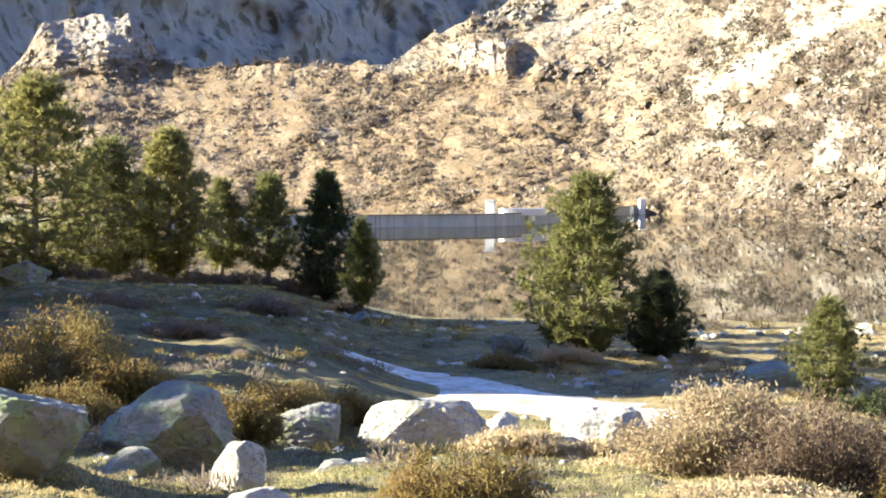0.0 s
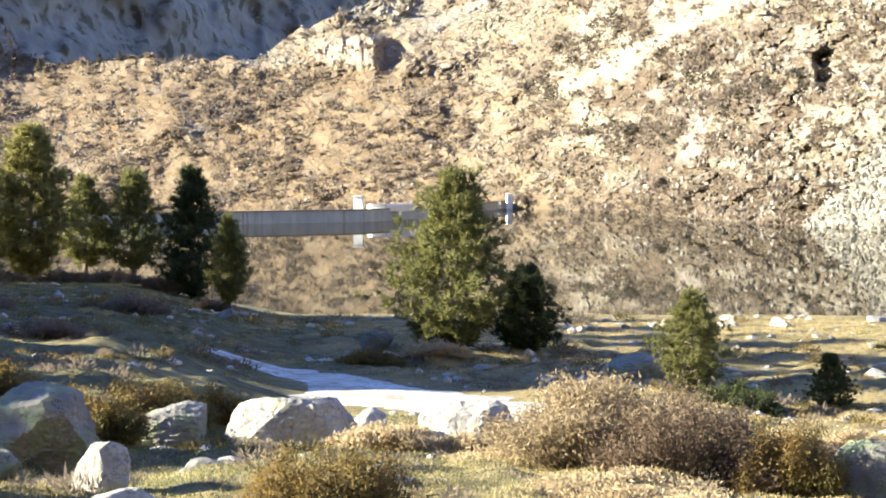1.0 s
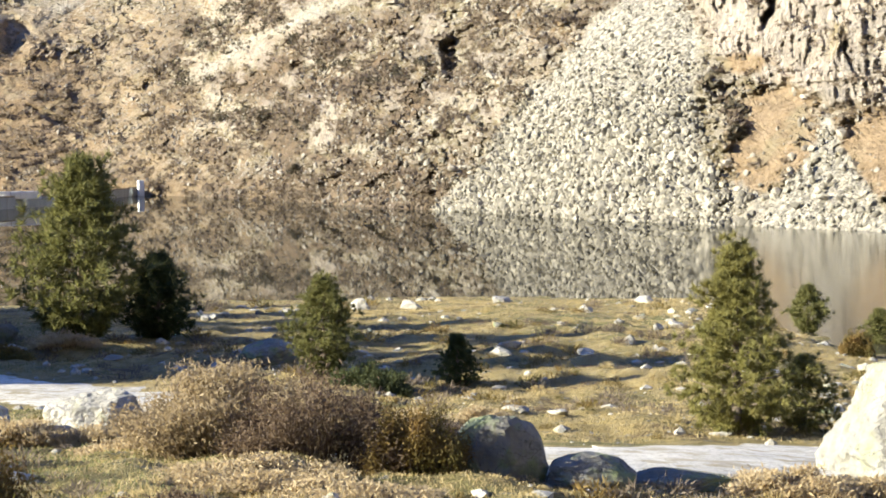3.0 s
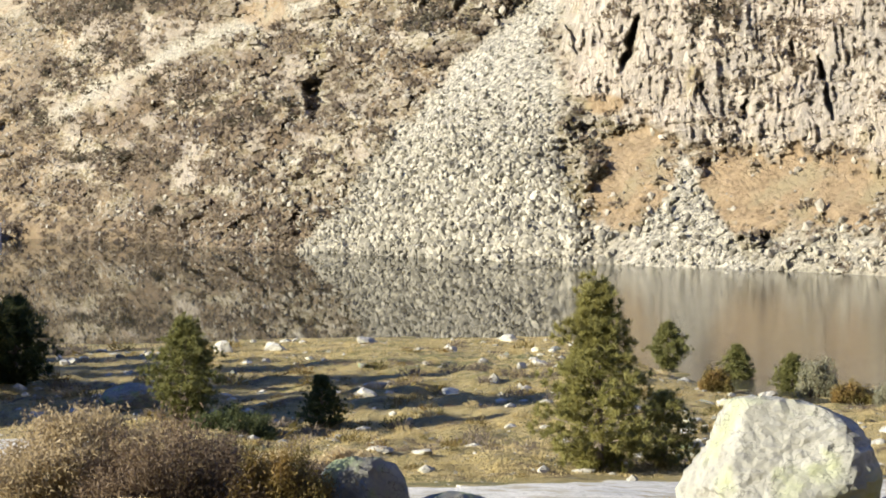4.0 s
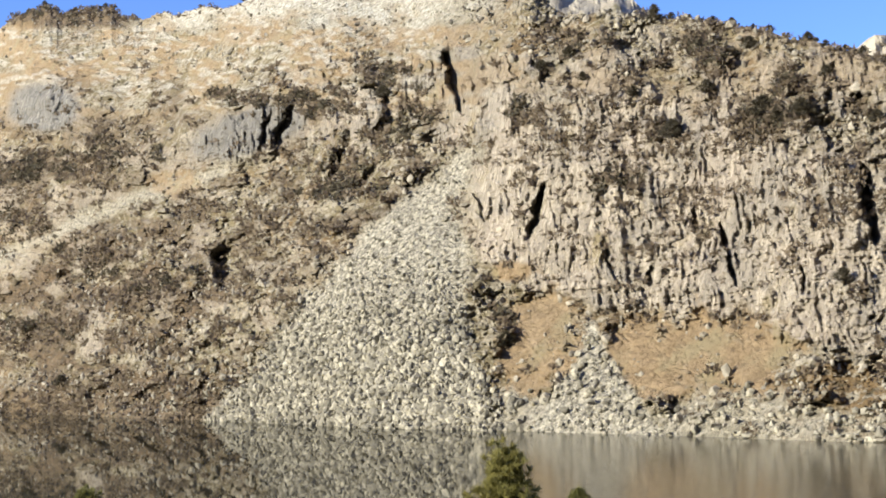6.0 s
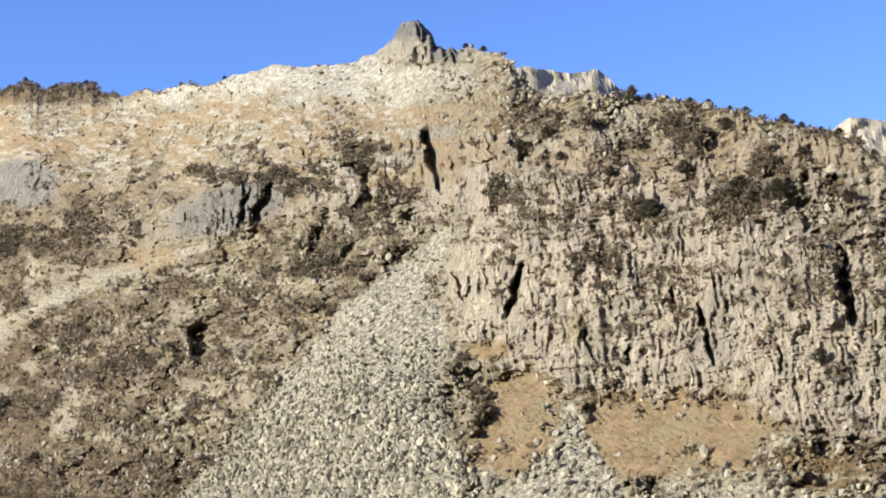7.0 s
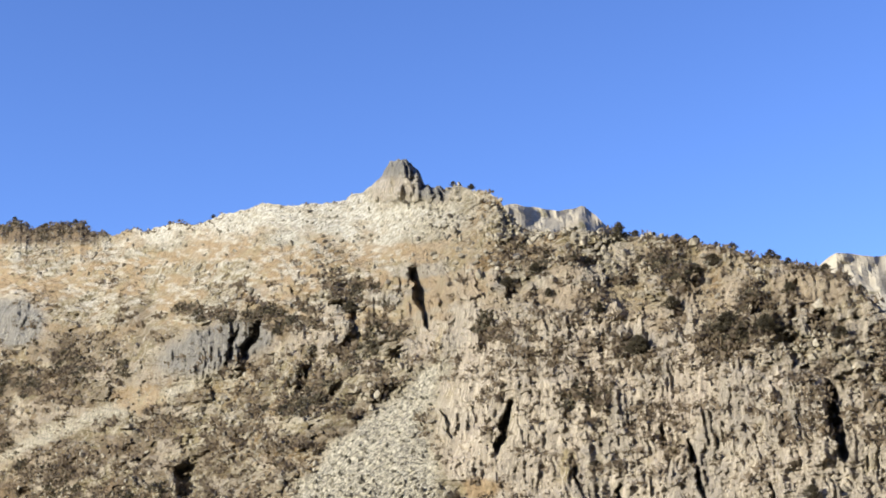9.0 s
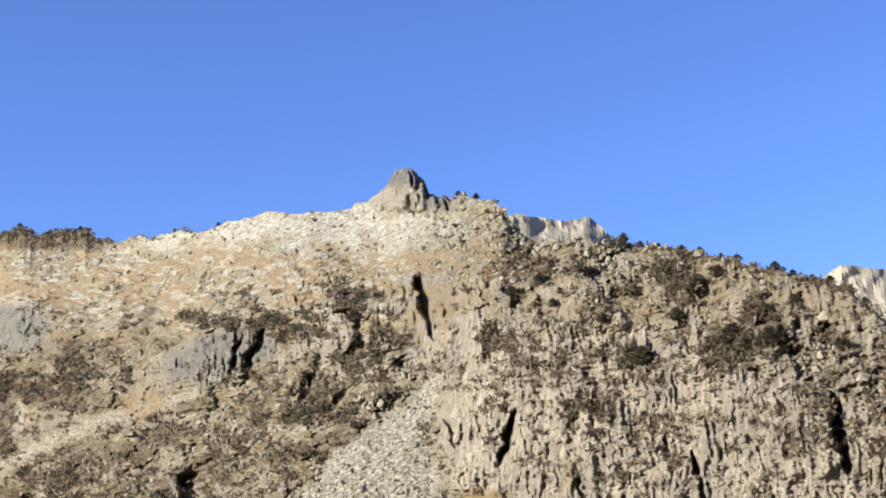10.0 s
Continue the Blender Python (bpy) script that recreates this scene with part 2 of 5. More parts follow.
M_COPING = concrete_material("rusty_coping", (0.20, 0.165, 0.145), (0.30, 0.26, 0.23))
M_WHITE = concrete_material("limewashed_concrete", (0.70, 0.68, 0.63), (0.80, 0.78, 0.74))


# ---- shape helpers ----
def vnoise(x, y, seed=0):
    """Smooth lattice noise, 0 to 1, on arrays."""
    x, y = np.asarray(x, float), np.asarray(y, float)
    ix, iy = np.floor(x), np.floor(y)
    fx, fy = x - ix, y - iy
    fx, fy = fx * fx * (3 - 2 * fx), fy * fy * (3 - 2 * fy)

    def h(a, b):
        v = np.sin(a * 127.1 + b * 311.7 + seed * 74.7) * 43758.5453
        return v - np.floor(v)
    return (h(ix, iy) * (1 - fx) + h(ix + 1, iy) * fx) * (1 - fy) + (h(ix, iy + 1) * (1 - fx) + h(ix + 1, iy + 1) * fx) * fy


def fbm(x, y, seed=0, octaves=4, gain=0.5):
    total, amp, norm = 0.0, 1.0, 0.0
    for o in range(octaves):
        total = total + amp * vnoise(x * 2 ** o, y * 2 ** o, seed + o * 3.1)
        norm += amp
        amp *= gain
    return total / norm


def smooth(a, b, v):
    s = np.clip((np.asarray(v, float) - a) / (b - a), 0, 1)
    return s * s * (3 - 2 * s)


def sheet(name, verts, faces, material, smooth_faces=False):
    """A mesh object from arrays of corners and of equal-sided faces."""
    verts, faces = np.asarray(verts, np.float32), np.asarray(faces, np.int32)
    me = bpy.data.meshes.new(name)
    me.vertices.add(len(verts)), me.loops.add(faces.size), me.polygons.add(len(faces))
    me.vertices.foreach_set("co", verts.ravel())
    me.loops.foreach_set("vertex_index", faces.ravel())
    me.polygons.foreach_set("loop_start", np.arange(0, faces.size, faces.shape[1], dtype=np.int32))
    me.polygons.foreach_set("use_smooth", np.full(len(faces), smooth_faces))
    me.update(calc_edges=True)
    me.materials.append(material)
    return new(name, me)


def grid_faces(rows, cols, closed=False):
    r, c = np.meshgrid(np.arange(rows - 1), np.arange(cols if closed else cols - 1), indexing="ij")
    a, b = r * cols + c, r * cols + (c + 1) % cols
    return np.stack([a, b, b + cols, a + cols], -1).reshape(-1, 4)


def part(name, bm, material, parent, label="", shade=False):
    me = bpy.data.meshes.new(name)
    for f in bm.faces:
        f.smooth = shade
    bm.to_mesh(me)
    bm.free()
    me.materials.append(material)
    ob = new(name, me)
    ob.parent = parent
    return tagged(ob, label) if label else ob


def under(ob, parent, label=""):
    ob.parent = parent
    return tagged(ob, label) if label else ob


def thing(name, place, label, category, group="", turn=0.0):
    ob = new(name)
    ob.empty_display_size = 0.2
    ob.matrix_basis = Matrix.Translation(place) @ pose(0, 0, 0, 0, 0, turn)
    return tagged(ob, label, category, group)


def track_line():
    """The middle of the footpath, smoothed."""
    pts = [(-4.2, 54.6), (-3.0, 53.4), (-0.9, 52), (0.6, 49.5), (2.2, 43.5), (3.6, 39.8), (5.4, 37.6), (8, 35.8), (11, 32.5), (14, 28.5), (18, 24.5), (23.5, 23.0), (29, 24.4), (36, 27), (42, 29)]
    P = np.array([(d * math.sin(radians(a)), d * math.cos(radians(a))) for a, d in pts])
    t = np.linspace(0, len(P) - 1, 260)
    X, Y = np.interp(t, range(len(P)), P[:, 0]), np.interp(t, range(len(P)), P[:, 1])
    ker = np.ones(25) / 25
    X, Y = np.convolve(np.pad(X, 12, 'edge'), ker, 'valid'), np.convolve(np.pad(Y, 12, 'edge'), ker, 'valid')
    half = 1.9 - 0.5 * smooth(3, 0, np.degrees(np.arctan2(X, Y))) + 1.0 * smooth(1.5, 3.5, np.degrees(np.arctan2(X, Y))) * smooth(11, 8, np.degrees(np.arctan2(X, Y))) + 1.1 * smooth(17, 21, np.degrees(np.arctan2(X, Y))) - 1.2 * smooth(0.9, 0.0, t) + 0.7 * (fbm(t * 0.9, t * 0 + 1, 91, 3) - 0.5)
    return t, X, Y, half


TRACK = track_line()


def off_track(x, y):
    """Distance from the footpath's middle, on arrays."""
    best = np.full(np.shape(x), 1e9)
    for px, py, half in zip(TRACK[1][::3], TRACK[2][::3], TRACK[3][::3]):
        best = np.minimum(best, np.hypot(x - px, y - py) - half)
    return best + 1.4


# ---- the lie of the near land: heights by distance, for four bearings ----
STEPS = (0, 6, 11, 19, 25, 30, 40, 50, 60, 75, 88, 100, 115, 140)
LAND = {
    -15.0: (5.9, 5.55, 5.1, 4.3, 4.05, 3.95, 3.8, 3.7, 3.6, 3.25, 2.6, 1.2, -0.5, -3.0),
    -8.0: (5.9, 5.55, 5.1, 4.15, 3.75, 3.5, 3.2, 3.0, 2.8, 2.6, 2.4, 1.2, -0.5, -3.0),
    0.0: (5.9, 5.55, 5.1, 4.2, 3.35, 2.85, 2.0, 1.35, 0.9, 0.6, 0.15, -0.5, -1.5, -3.0),
    11.0: (5.9, 5.55, 5.0, 4.0, 3.25, 2.75, 1.95, 1.35, 0.9, 0.5, 0.15, -0.5, -1.5, -3.0),
    18.0: (5.9, 5.55, 4.8, 3.6, 3.0, 2.45, 1.6, 1.2, 0.9, 0.5, 0.15, -0.5, -1.5, -3.0),
    27.0: (5.9, 5.55, 4.8, 3.6, 3.0, 2.4, 1.6, 1.2, 0.9, 0.5, 0.10, -0.5, -1.5, -3.0),
    36.0: (5.9, 5.55, 4.6, 3.5, 2.8, 2.3, 1.3, 0.7, 0.15, -1.0, -2.0, -3.0, -3.0, -3.0),
    120.0: (5.9, 5.55, 5.1, 4.3, 4.05, 3.95, 3.8, 3.7, 3.6, 3.25, 2.6, 1.2, -0.5, -3.0)}


def land(az, d):
    """Height of the near ground at a bearing (degrees) and a distance, on arrays."""
    az, d = np.broadcast_arrays(np.asarray(az, float), np.asarray(d, float))
    keys = sorted(LAND)
    hs = np.stack([np.interp(d, STEPS, LAND[k]) for k in keys])
    pos = np.interp(az, keys, np.arange(len(keys)))
    lo = np.minimum(pos.astype(int), len(keys) - 2)
    w = pos - lo
    w = w * w * (3 - 2 * w)
    z = np.take_along_axis(hs, lo[None], 0)[0] * (1 - w) + np.take_along_axis(hs, lo[None] + 1, 0)[0] * w
    x, y = d * np.sin(np.radians(az)), d * np.cos(np.radians(az))
    bump = (fbm(x * 0.22, y * 0.22, 5, 4) - 0.5) * 0.85 + (fbm(x * 1.0, y * 1.0, 8, 3) - 0.5) * 0.42
    bump = bump * (1 - 0.8 * smooth(4.0, 1.2, off_track(x, y)))
    return z + bump * smooth(5, 14, d) * (1 - 0.75 * smooth(60, 85, d)) * (1 - 0.7 * smooth(4, 1.5, np.abs(d - 24.0)) * smooth(6, 10, az))


def at(az, d, sink=0.0):
    return Vector((d * math.sin(radians(az)), d * math.cos(radians(az)), float(land(az, d)) - sink))


def make_ground():
    az = np.concatenate([np.arange(-180, -24, 4.0), np.arange(-24, 48, 0.2), np.arange(48, 180, 4.0)])
    d = np.concatenate([np.array([0.02, 0.5]), np.geomspace(1.0, 9, 10)[:-1], np.arange(9, 60, 0.3), np.arange(60, 110, 0.8), np.arange(110, 150, 8), np.geomspace(160, 3500, 14)])
    A, D = np.meshgrid(az, d)
    Z = land(A, np.minimum(D, 140))
    aside = smooth(50, 75, np.abs(A - 13))
    Z = np.where(D > 60, Z * (1 - aside) + aside * 3.0, Z)
    Z = Z + smooth(110, 900, D) * aside * (60 + 160 * fbm(np.radians(A) * 3 + 9, D / 700, 4, 3))
    # unseen heights behind the viewpoint, added to hold back sky light
    behind = smooth(75, 45, np.abs((A - 172 + 180) % 360 - 180))
    Z = Z + behind * smooth(60, 900, D) * (240 + 420 * fbm(np.radians(A) * 4 + 3, D / 500, 14, 4))
    Z = np.where((D > 140) & (aside < 0.01), -3.0, Z)
    V = np.stack([D * np.sin(np.radians(A)), D * np.cos(np.radians(A)), Z], -1).reshape(-1, 3)
    ob = sheet("ground", V, grid_faces(len(d), len(az), True), M_TURF, True)
    return tagged(ob, "uneven autumn meadow with dry tan grass sloping to the lake", "meadow", kind="structure")


make_ground()


DAM = ((-10, -4, 2, 4.5, 6, 7.3), (292, 300, 318, 352, 415, 498))  # bearing and distance along its water face


def make_lake():
    az = np.arange(-40, 90, 0.5)
    far = np.where(az < 7.6, np.interp(az, *DAM) + 0.8, np.interp(az, (7.6, 15, 40, 90), (560, 420, 240, 200)))
    s = np.array([0.0, 0.15, 0.35, 0.6, 0.8, 1.0])[:, None]
    R, A = 28 + (far - 28) * s, np.radians(np.broadcast_to(az, (6, len(az))))
    V = np.stack([R * np.sin(A), R * np.cos(A), np.zeros_like(R)], -1).reshape(-1, 3)
    ob = sheet("lake_water", V, grid_faces(6, len(az))[:, ::-1], M_WATER, True)
    return tagged(ob, "still mountain lake mirroring the slopes, ruffled by a breeze", "water", kind="structure")


make_lake()

# ---- the mountain across the lake ----
SHORE = ((-30, -12, -2, 2, 7.3, 15, 20, 24, 32, 40, 50), (760, 640, 570, 535, 500, 316, 262, 222, 190, 163, 145))
RIDGE = ((-30, -16.4, -15.2, -14.4, -11.4, -10.8, -10.2, -9, -7.5, -1.8, -0.5, 2, 7, 11.7, 14.7, 15.2, 18.4, 21.3, 24.1, 25.1, 25.8, 26.2, 26.6, 27.0, 27.5, 28.1,
          29.0, 29.9, 30.4, 31.2, 34.5, 37.4, 40.5, 42.8, 44.1, 47, 52),
         (1.5, 3.2, 4.6, 6.0, 6.3, 5.6, 4.6, 4.3, 4.6, 4.6, 5.7, 6.6, 10.5, 13.15, 13.4, 12.95, 13.45, 14.15, 14.3, 14.6, 15.1, 15.75, 15.93, 15.7, 14.95, 14.7,
          14.7, 14.55, 14.2, 13.1, 12.95, 12.4, 11.6, 10.75, 9.6, 8.0, 6.0))


def zones(az, el):
    """Where scree, cliff and brown turf lie on the mountain, by bearing and elevation seen from the near shore."""
    wob = (fbm(az * 1.3, el * 1.3, 21, 4) - 0.5) * 1.6
    left = np.interp(el, (-2.5, 0.3, 3.0, 5.5, 6.9, 8.3), (17.4, 19.7, 21.8, 23.9, 26.0, 27.5))
    right = np.interp(el, (-2.5, -1.4, 0.7, 3.8, 6.3, 8.3), (28.6, 28.4, 27.6, 27.7, 27.2, 28.2))
    scree = smooth(-0.35, 0.45, az + wob * 0.7 - left) * smooth(-0.35, 0.35, right - az - wob * 0.5) * smooth(8.8, 8.0, el)
    cone = smooth(0.15, -0.15, np.abs(az + wob * 0.25 - 32.2) - 0.08 - 0.36 * np.maximum(1.9 - el, 0) ** 1.35) * smooth(2.0, 1.6, el)
    bank = smooth(0.25, -0.3, el + wob * 0.5 - np.interp(az, (28, 32, 34.5, 37.4, 40, 45), (-0.6, -1.2, -1.5, -0.7, -1.5, -1.6))) * smooth(28, 29, az)
    streak = smooth(0.42, 0.1, np.abs(el + wob * 0.35 - np.interp(az, (8.7, 10.4, 13.4, 16, 18, 21), (2.9, 4.1, 5.7, 6.7, 7.3, 8.5)))) * smooth(8.4, 10, az) * smooth(21, 18, az)
    streak = np.maximum(streak, smooth(0.4, 0.1, np.abs(el + wob * 0.35 - np.interp(az, (3.5, 7.5), (5.1, 7.4)))) * smooth(3.2, 4.2, az) * smooth(9, 7.5, az))
    tower = smooth(14.0, 14.6, el + wob * 0.3) * smooth(1.9, 1.2, np.abs(az - 27.0))
    crest = (1 - tower) * smooth(12.3, 13.5, el + wob * 0.8) * smooth(15, 17.5, az) * smooth(30, 27, az)
    scree = np.maximum.reduce([scree, cone, bank * 0.6, streak * 0.7, crest * 0.9])
    base = np.interp(az, (26, 28.4, 30.1, 32.4, 35.4, 37.8, 39, 46), (6.0, 3.8, 3.0, 2.3, 1.8, 1.9, 0.6, 0.2))
    top = np.interp(az, (26, 28, 31, 34, 38, 39.5, 42, 46), (10.0, 11.0, 11.0, 10.3, 9.4, 8.7, 8.2, 7.0))
    cliff = smooth(-0.25, 0.35, el + wob * 0.5 - base) * smooth(0.9, -0.9, el + wob * 1.8 - top) * smooth(26.8, 28.6, az + wob * (0.4 + 1.6 * smooth(6, 8, el)) + 0.55 * np.maximum(el - 7.5, 0))
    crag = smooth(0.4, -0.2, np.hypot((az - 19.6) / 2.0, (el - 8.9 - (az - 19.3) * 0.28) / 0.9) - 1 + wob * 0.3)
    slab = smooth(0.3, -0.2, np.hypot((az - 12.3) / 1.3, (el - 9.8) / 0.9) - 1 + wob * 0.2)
    block_a = smooth(0.3, -0.2, np.hypot((az - 1.7) / 1.5, (el - 4.9) / 0.6) - 1 + wob * 0.2)
    white = smooth(0.3, -0.2, np.hypot((az - 14.0 - (el - 1.7) * 0.2) / 0.4, (el - 1.7) / 0.8) - 1 + wob * 0.9) * 0.7
    left_crag = smooth(-15.4, -14.6, az) * smooth(-10.2, -10.8, az) * smooth(4.2, 5.0, el + wob * 0.5)
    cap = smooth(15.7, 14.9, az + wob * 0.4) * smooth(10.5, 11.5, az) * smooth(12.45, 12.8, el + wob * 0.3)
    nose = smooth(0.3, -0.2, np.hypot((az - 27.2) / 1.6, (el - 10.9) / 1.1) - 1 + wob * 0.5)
    rim = smooth(0.49, 0.58, fbm(az * 1.0 + 5, el * 0.9, 29, 4)) * smooth(7.5, 8.8, el) * smooth(12.6, 11.4, el + wob * 0.6) * smooth(20, 23, az)
    knob = smooth(0.56, 0.63, fbm(az * 1.1, el * 1.5, 30, 4)) * smooth(8, 11, az) * smooth(24, 21, az) * smooth(10, 8.5, el) * smooth(0.5, 1.5, el)
    cliff = np.maximum.reduce([cliff * (1 - scree), rim * 0.85 * (1 - scree), knob * 0.45 * (1 - scree), crag, slab, tower, nose * 0.8, block_a, white, left_crag * 0.45])
    fray = (fbm(az * 5, el * 6, 23, 3) - 0.5) * 0.9
    brown = np.maximum.reduce([
        smooth(0.3, -0.3, np.hypot((az - 34.5) / 2.3, (el - 0.5) / 1.4) - 1 + wob * 0.75 + fray) * smooth(-0.35, 0.1, 2.0 - el - wob * 0.3),
        smooth(0.3, -0.3, np.hypot((az - 37.9) / 1.5, (el - 0.3) / 1.25) - 1 + wob * 0.75 + fray),
        smooth(0.25, -0.2, np.hypot((az - 30.2) / 1.6, (el - 1.1) / 1.8) - 1 + wob * 0.75 + fray) * 0.9,
        smooth(0.3, -0.3, np.hypot((az - 36.3) / 1.6, (el - 0.7) / 1.3) - 1 + wob * 0.6 + fray),
        smooth(0.25, -0.2, np.hypot((az - 29.3) / 0.7, (el - 3.7) / 0.4) - 1 + wob * 0.3),
        smooth(0.3, -0.2, np.hypot((az - 17.0) / 0.9, (el - 7.1) / 0.45) - 1 + wob * 0.5) * 0.7,
        smooth(0.43, 0.56, fbm(az * 0.55, el * 1.7, 33, 4)) * (1 - 0.5 * smooth(27, 29, az)) * smooth(9.0, 10.3, el + wob) * smooth(13.6, 12.6, el + wob * 0.6) * 0.85,
        smooth(0.22, 0.42, fbm(az * 0.9, el * 1.5, 35, 4)) * smooth(10, 3, az + wob * 2) * smooth(4.9, 3.9, el + wob) * 0.92,
        smooth(0.45, 0.6, fbm(az * 0.4, el * 0.8, 36, 4)) * smooth(14, 8, az) * 0.5])
    brown = brown * (1 - np.maximum(slab, crag)) * (1 - np.maximum(cone, bank * smooth(-0.7, -1.2, el)))
    heath = smooth(10.5, 3.5, el + wob * 2.2) * smooth(22, 17.5, az + wob * 2) * smooth(5, 9, az) * smooth(0.40, 0.56, fbm(az * 0.8, el * 1.3, 37, 4))
    heath = np.maximum(heath, 0.6 * smooth(0.52, 0.60, fbm(az * 0.9, el * 1.4, 39, 4)) * smooth(11.5, 10, el)) * (1 - scree) * (1 - brown) * (1 - 0.85 * smooth(27, 28, az) * smooth(5, 4, el))
    heath = np.maximum(heath, smooth(9, 3, az + wob * 2) * smooth(4.9, 3.9, el + wob) * (0.45 + 0.55 * smooth(0.36, 0.58, fbm(az * 1.4, el * 2.3, 38, 4))) * (1 - cliff))
    dull = smooth(0.5, -0.3, np.hypot((az - 12.0) / 3.6, (el - 7.9) / 2.3) - 1 + wob * 0.6) * smooth(0.38, 0.52, fbm(az * 1.1, el * 1.6, 48, 4))
    heath = np.maximum.reduce([heath, cap, 0.8 * dull * (1 - scree), 0.85 * smooth(0.7, -0.4, el + wob * 0.8) * smooth(20.0, 18.2, az + wob * 0.6) * (1 - scree)])
    # grey rock; shade of crag, slab and summit's right side painted in too
    slate_shade = np.maximum.reduce([crag * 0.9, slab * 0.95, nose * 0.5, cap, tower * (0.35 + 0.65 * np.maximum(smooth(26.9, 27.4, az), smooth(15.0, 15.4, el))), rim * smooth(0.45, 0.6, fbm(az * 1.3, el * 1.1, 44, 3)) * 0.35, 0.25 * cliff * smooth(0.5, 0.62, fbm(az * 0.9, el * 0.5, 45, 3))])
    bands = smooth(0.55, 0.63, fbm(az * 3.4, el * 9 - az * 0.8, 49, 4)) * smooth(9.3, 10.4, el + wob) * smooth(28, 26, az)
    pale = np.maximum(bands * 0.6, crest * smooth(0.36, 0.54, fbm(az * 2.2, el * 4.5, 50, 4)) * 0.75) * (1 - cap) * (1 - slate_shade)
    return scree, cliff, brown, heath, slate_shade, pale


PROWS = (  # buttresses whose far flanks turn from the sun: bearing of the corner, elevations, widths to either side, depth
    (18.4, 3.6, 4.75, 1.9, 0.25, 2.4), (2.5, 4.3, 5.4, 1.5, 0.3, 3.2), (-12.2, 4.6, 7.5, 1.8, 1.0, 4.0), (-14.0, 4.4, 5.6, 0.8, 0.5, 2.0),
    (18.8, 8.0, 9.7, 1.0, 2.1, 5.5), (26.6, 14.6, 16.4, 1.0, 0.8, 9.0), (27.6, 13.6, 14.9, 0.6, 0.5, 3.0),
    (30.2, 13.6, 14.9, 1.2, 0.8, 4.0), (12.4, 1.0, 2.3, 0.8, 1.0, 2.5), (16.0, 0.8, 1.9, 0.8, 0.8, 2.5),
    (12.6, 9.0, 10.7, 1.6, 1.9, 2.0), (22.6, 8.7, 9.6, 0.9, 0.7, 2.5), (8.6, 1.9, 2.6, 0.7, 1.0, 2.0), (24.3, 9.2, 10.0, 0.8, 0.6, 3.0),
    (16.3, 5.3, 6.0, 0.8, 0.7, 2.5), (41.7, 4.4, 7.2, 2.2, 0.3, 2.2))
CLEFTS = (  # dark gullies in the rock, a few cut only to give a block its shaded flank: bearing and elevation of foot and head, width, depth
    (27.55, 9.6, 27.3, 10.5, 0.16, 5.0), (27.3, 10.3, 27.1, 11.9, 0.30, 8.0), (29.95, 5.0, 30.65, 6.9, 0.24, 7.0), (42.35, 4.3, 42.05, 7.1, 0.28, 9.0),
    (37.5, 3.0, 36.95, 5.2, 0.17, 6.0), (34.3, 3.0, 34.35, 3.7, 0.13, 4.0), (36.1, 4.9, 36.0, 5.8, 0.15, 4.0), (28.3, 5.6, 28.0, 6.6, 0.12, 4.0),
    (20.0, 8.2, 20.4, 9.6, 0.16, 3.0), (20.6, 8.5, 21.3, 9.9, 0.34, 5.0), (18.75, 3.2, 18.65, 4.75, 0.5, 8.0), (17.6, 2.9, 18.5, 3.6, 0.4, 1.6),
    (11.8, 1.2, 12.3, 2.1, 0.55, 5.0), (2.95, 4.35, 2.95, 5.4, 0.6, 4.0), (5.6, 1.2, 3.4, 2.4, 0.4, 2.0), (23.4, 6.6, 24.2, 7.6, 0.3, 4.0), (22.6, 7.2, 23.0, 8.2, 0.25, 4.0), (39.9, 2.6, 39.8, 3.6, 0.12, 3.0), (33.0, 3.4, 32.7, 4.6, 0.12, 3.0))
THICKETS = (  # where dark scrub and dwarf pines gather: bearing, elevation, half width, half height
    (11.9, 1.9, 1.1, 0.5), (10.35, 1.9, 0.6, 0.35), (16.2, 1.1, 0.6, 0.35), (28.9, 1.9, 0.35, 0.35), (31.6, 11.9, 1.3, 0.6), (36.4, 11.5, 1.1, 0.7), (39.6, 10.1, 0.5, 0.6),
    (38.5, 8.6, 1.0, 0.7), (34.4, 8.6, 0.6, 0.5), (25.8, 9.6, 0.9, 0.5), (24.6, 10.9, 0.8, 0.6), (23.2, 7.0, 1.2, 0.8), (22.0, 9.9, 1.6, 0.5), (24.8, 8.4, 1.0, 0.7),
    (30.2, 9.4, 0.9, 0.5), (33.2, 6.9, 0.9, 0.5), (10.6, 7.2, 1.8, 0.8), (9.8, 4.9, 0.9, 0.6), (14.0, 4.0, 1.2, 0.6), (9.0, 3.4, 1.0, 0.4), (16.6, 3.4, 1.6, 0.45), (19.4, 10.2, 1.3, 0.3), (12.6, 7.6, 1.3, 0.4), (13.0, 13.2, 1.9, 0.5), (15.0, 8.2, 1.6, 0.5), (11.6, 5.6, 1.2, 0.7))


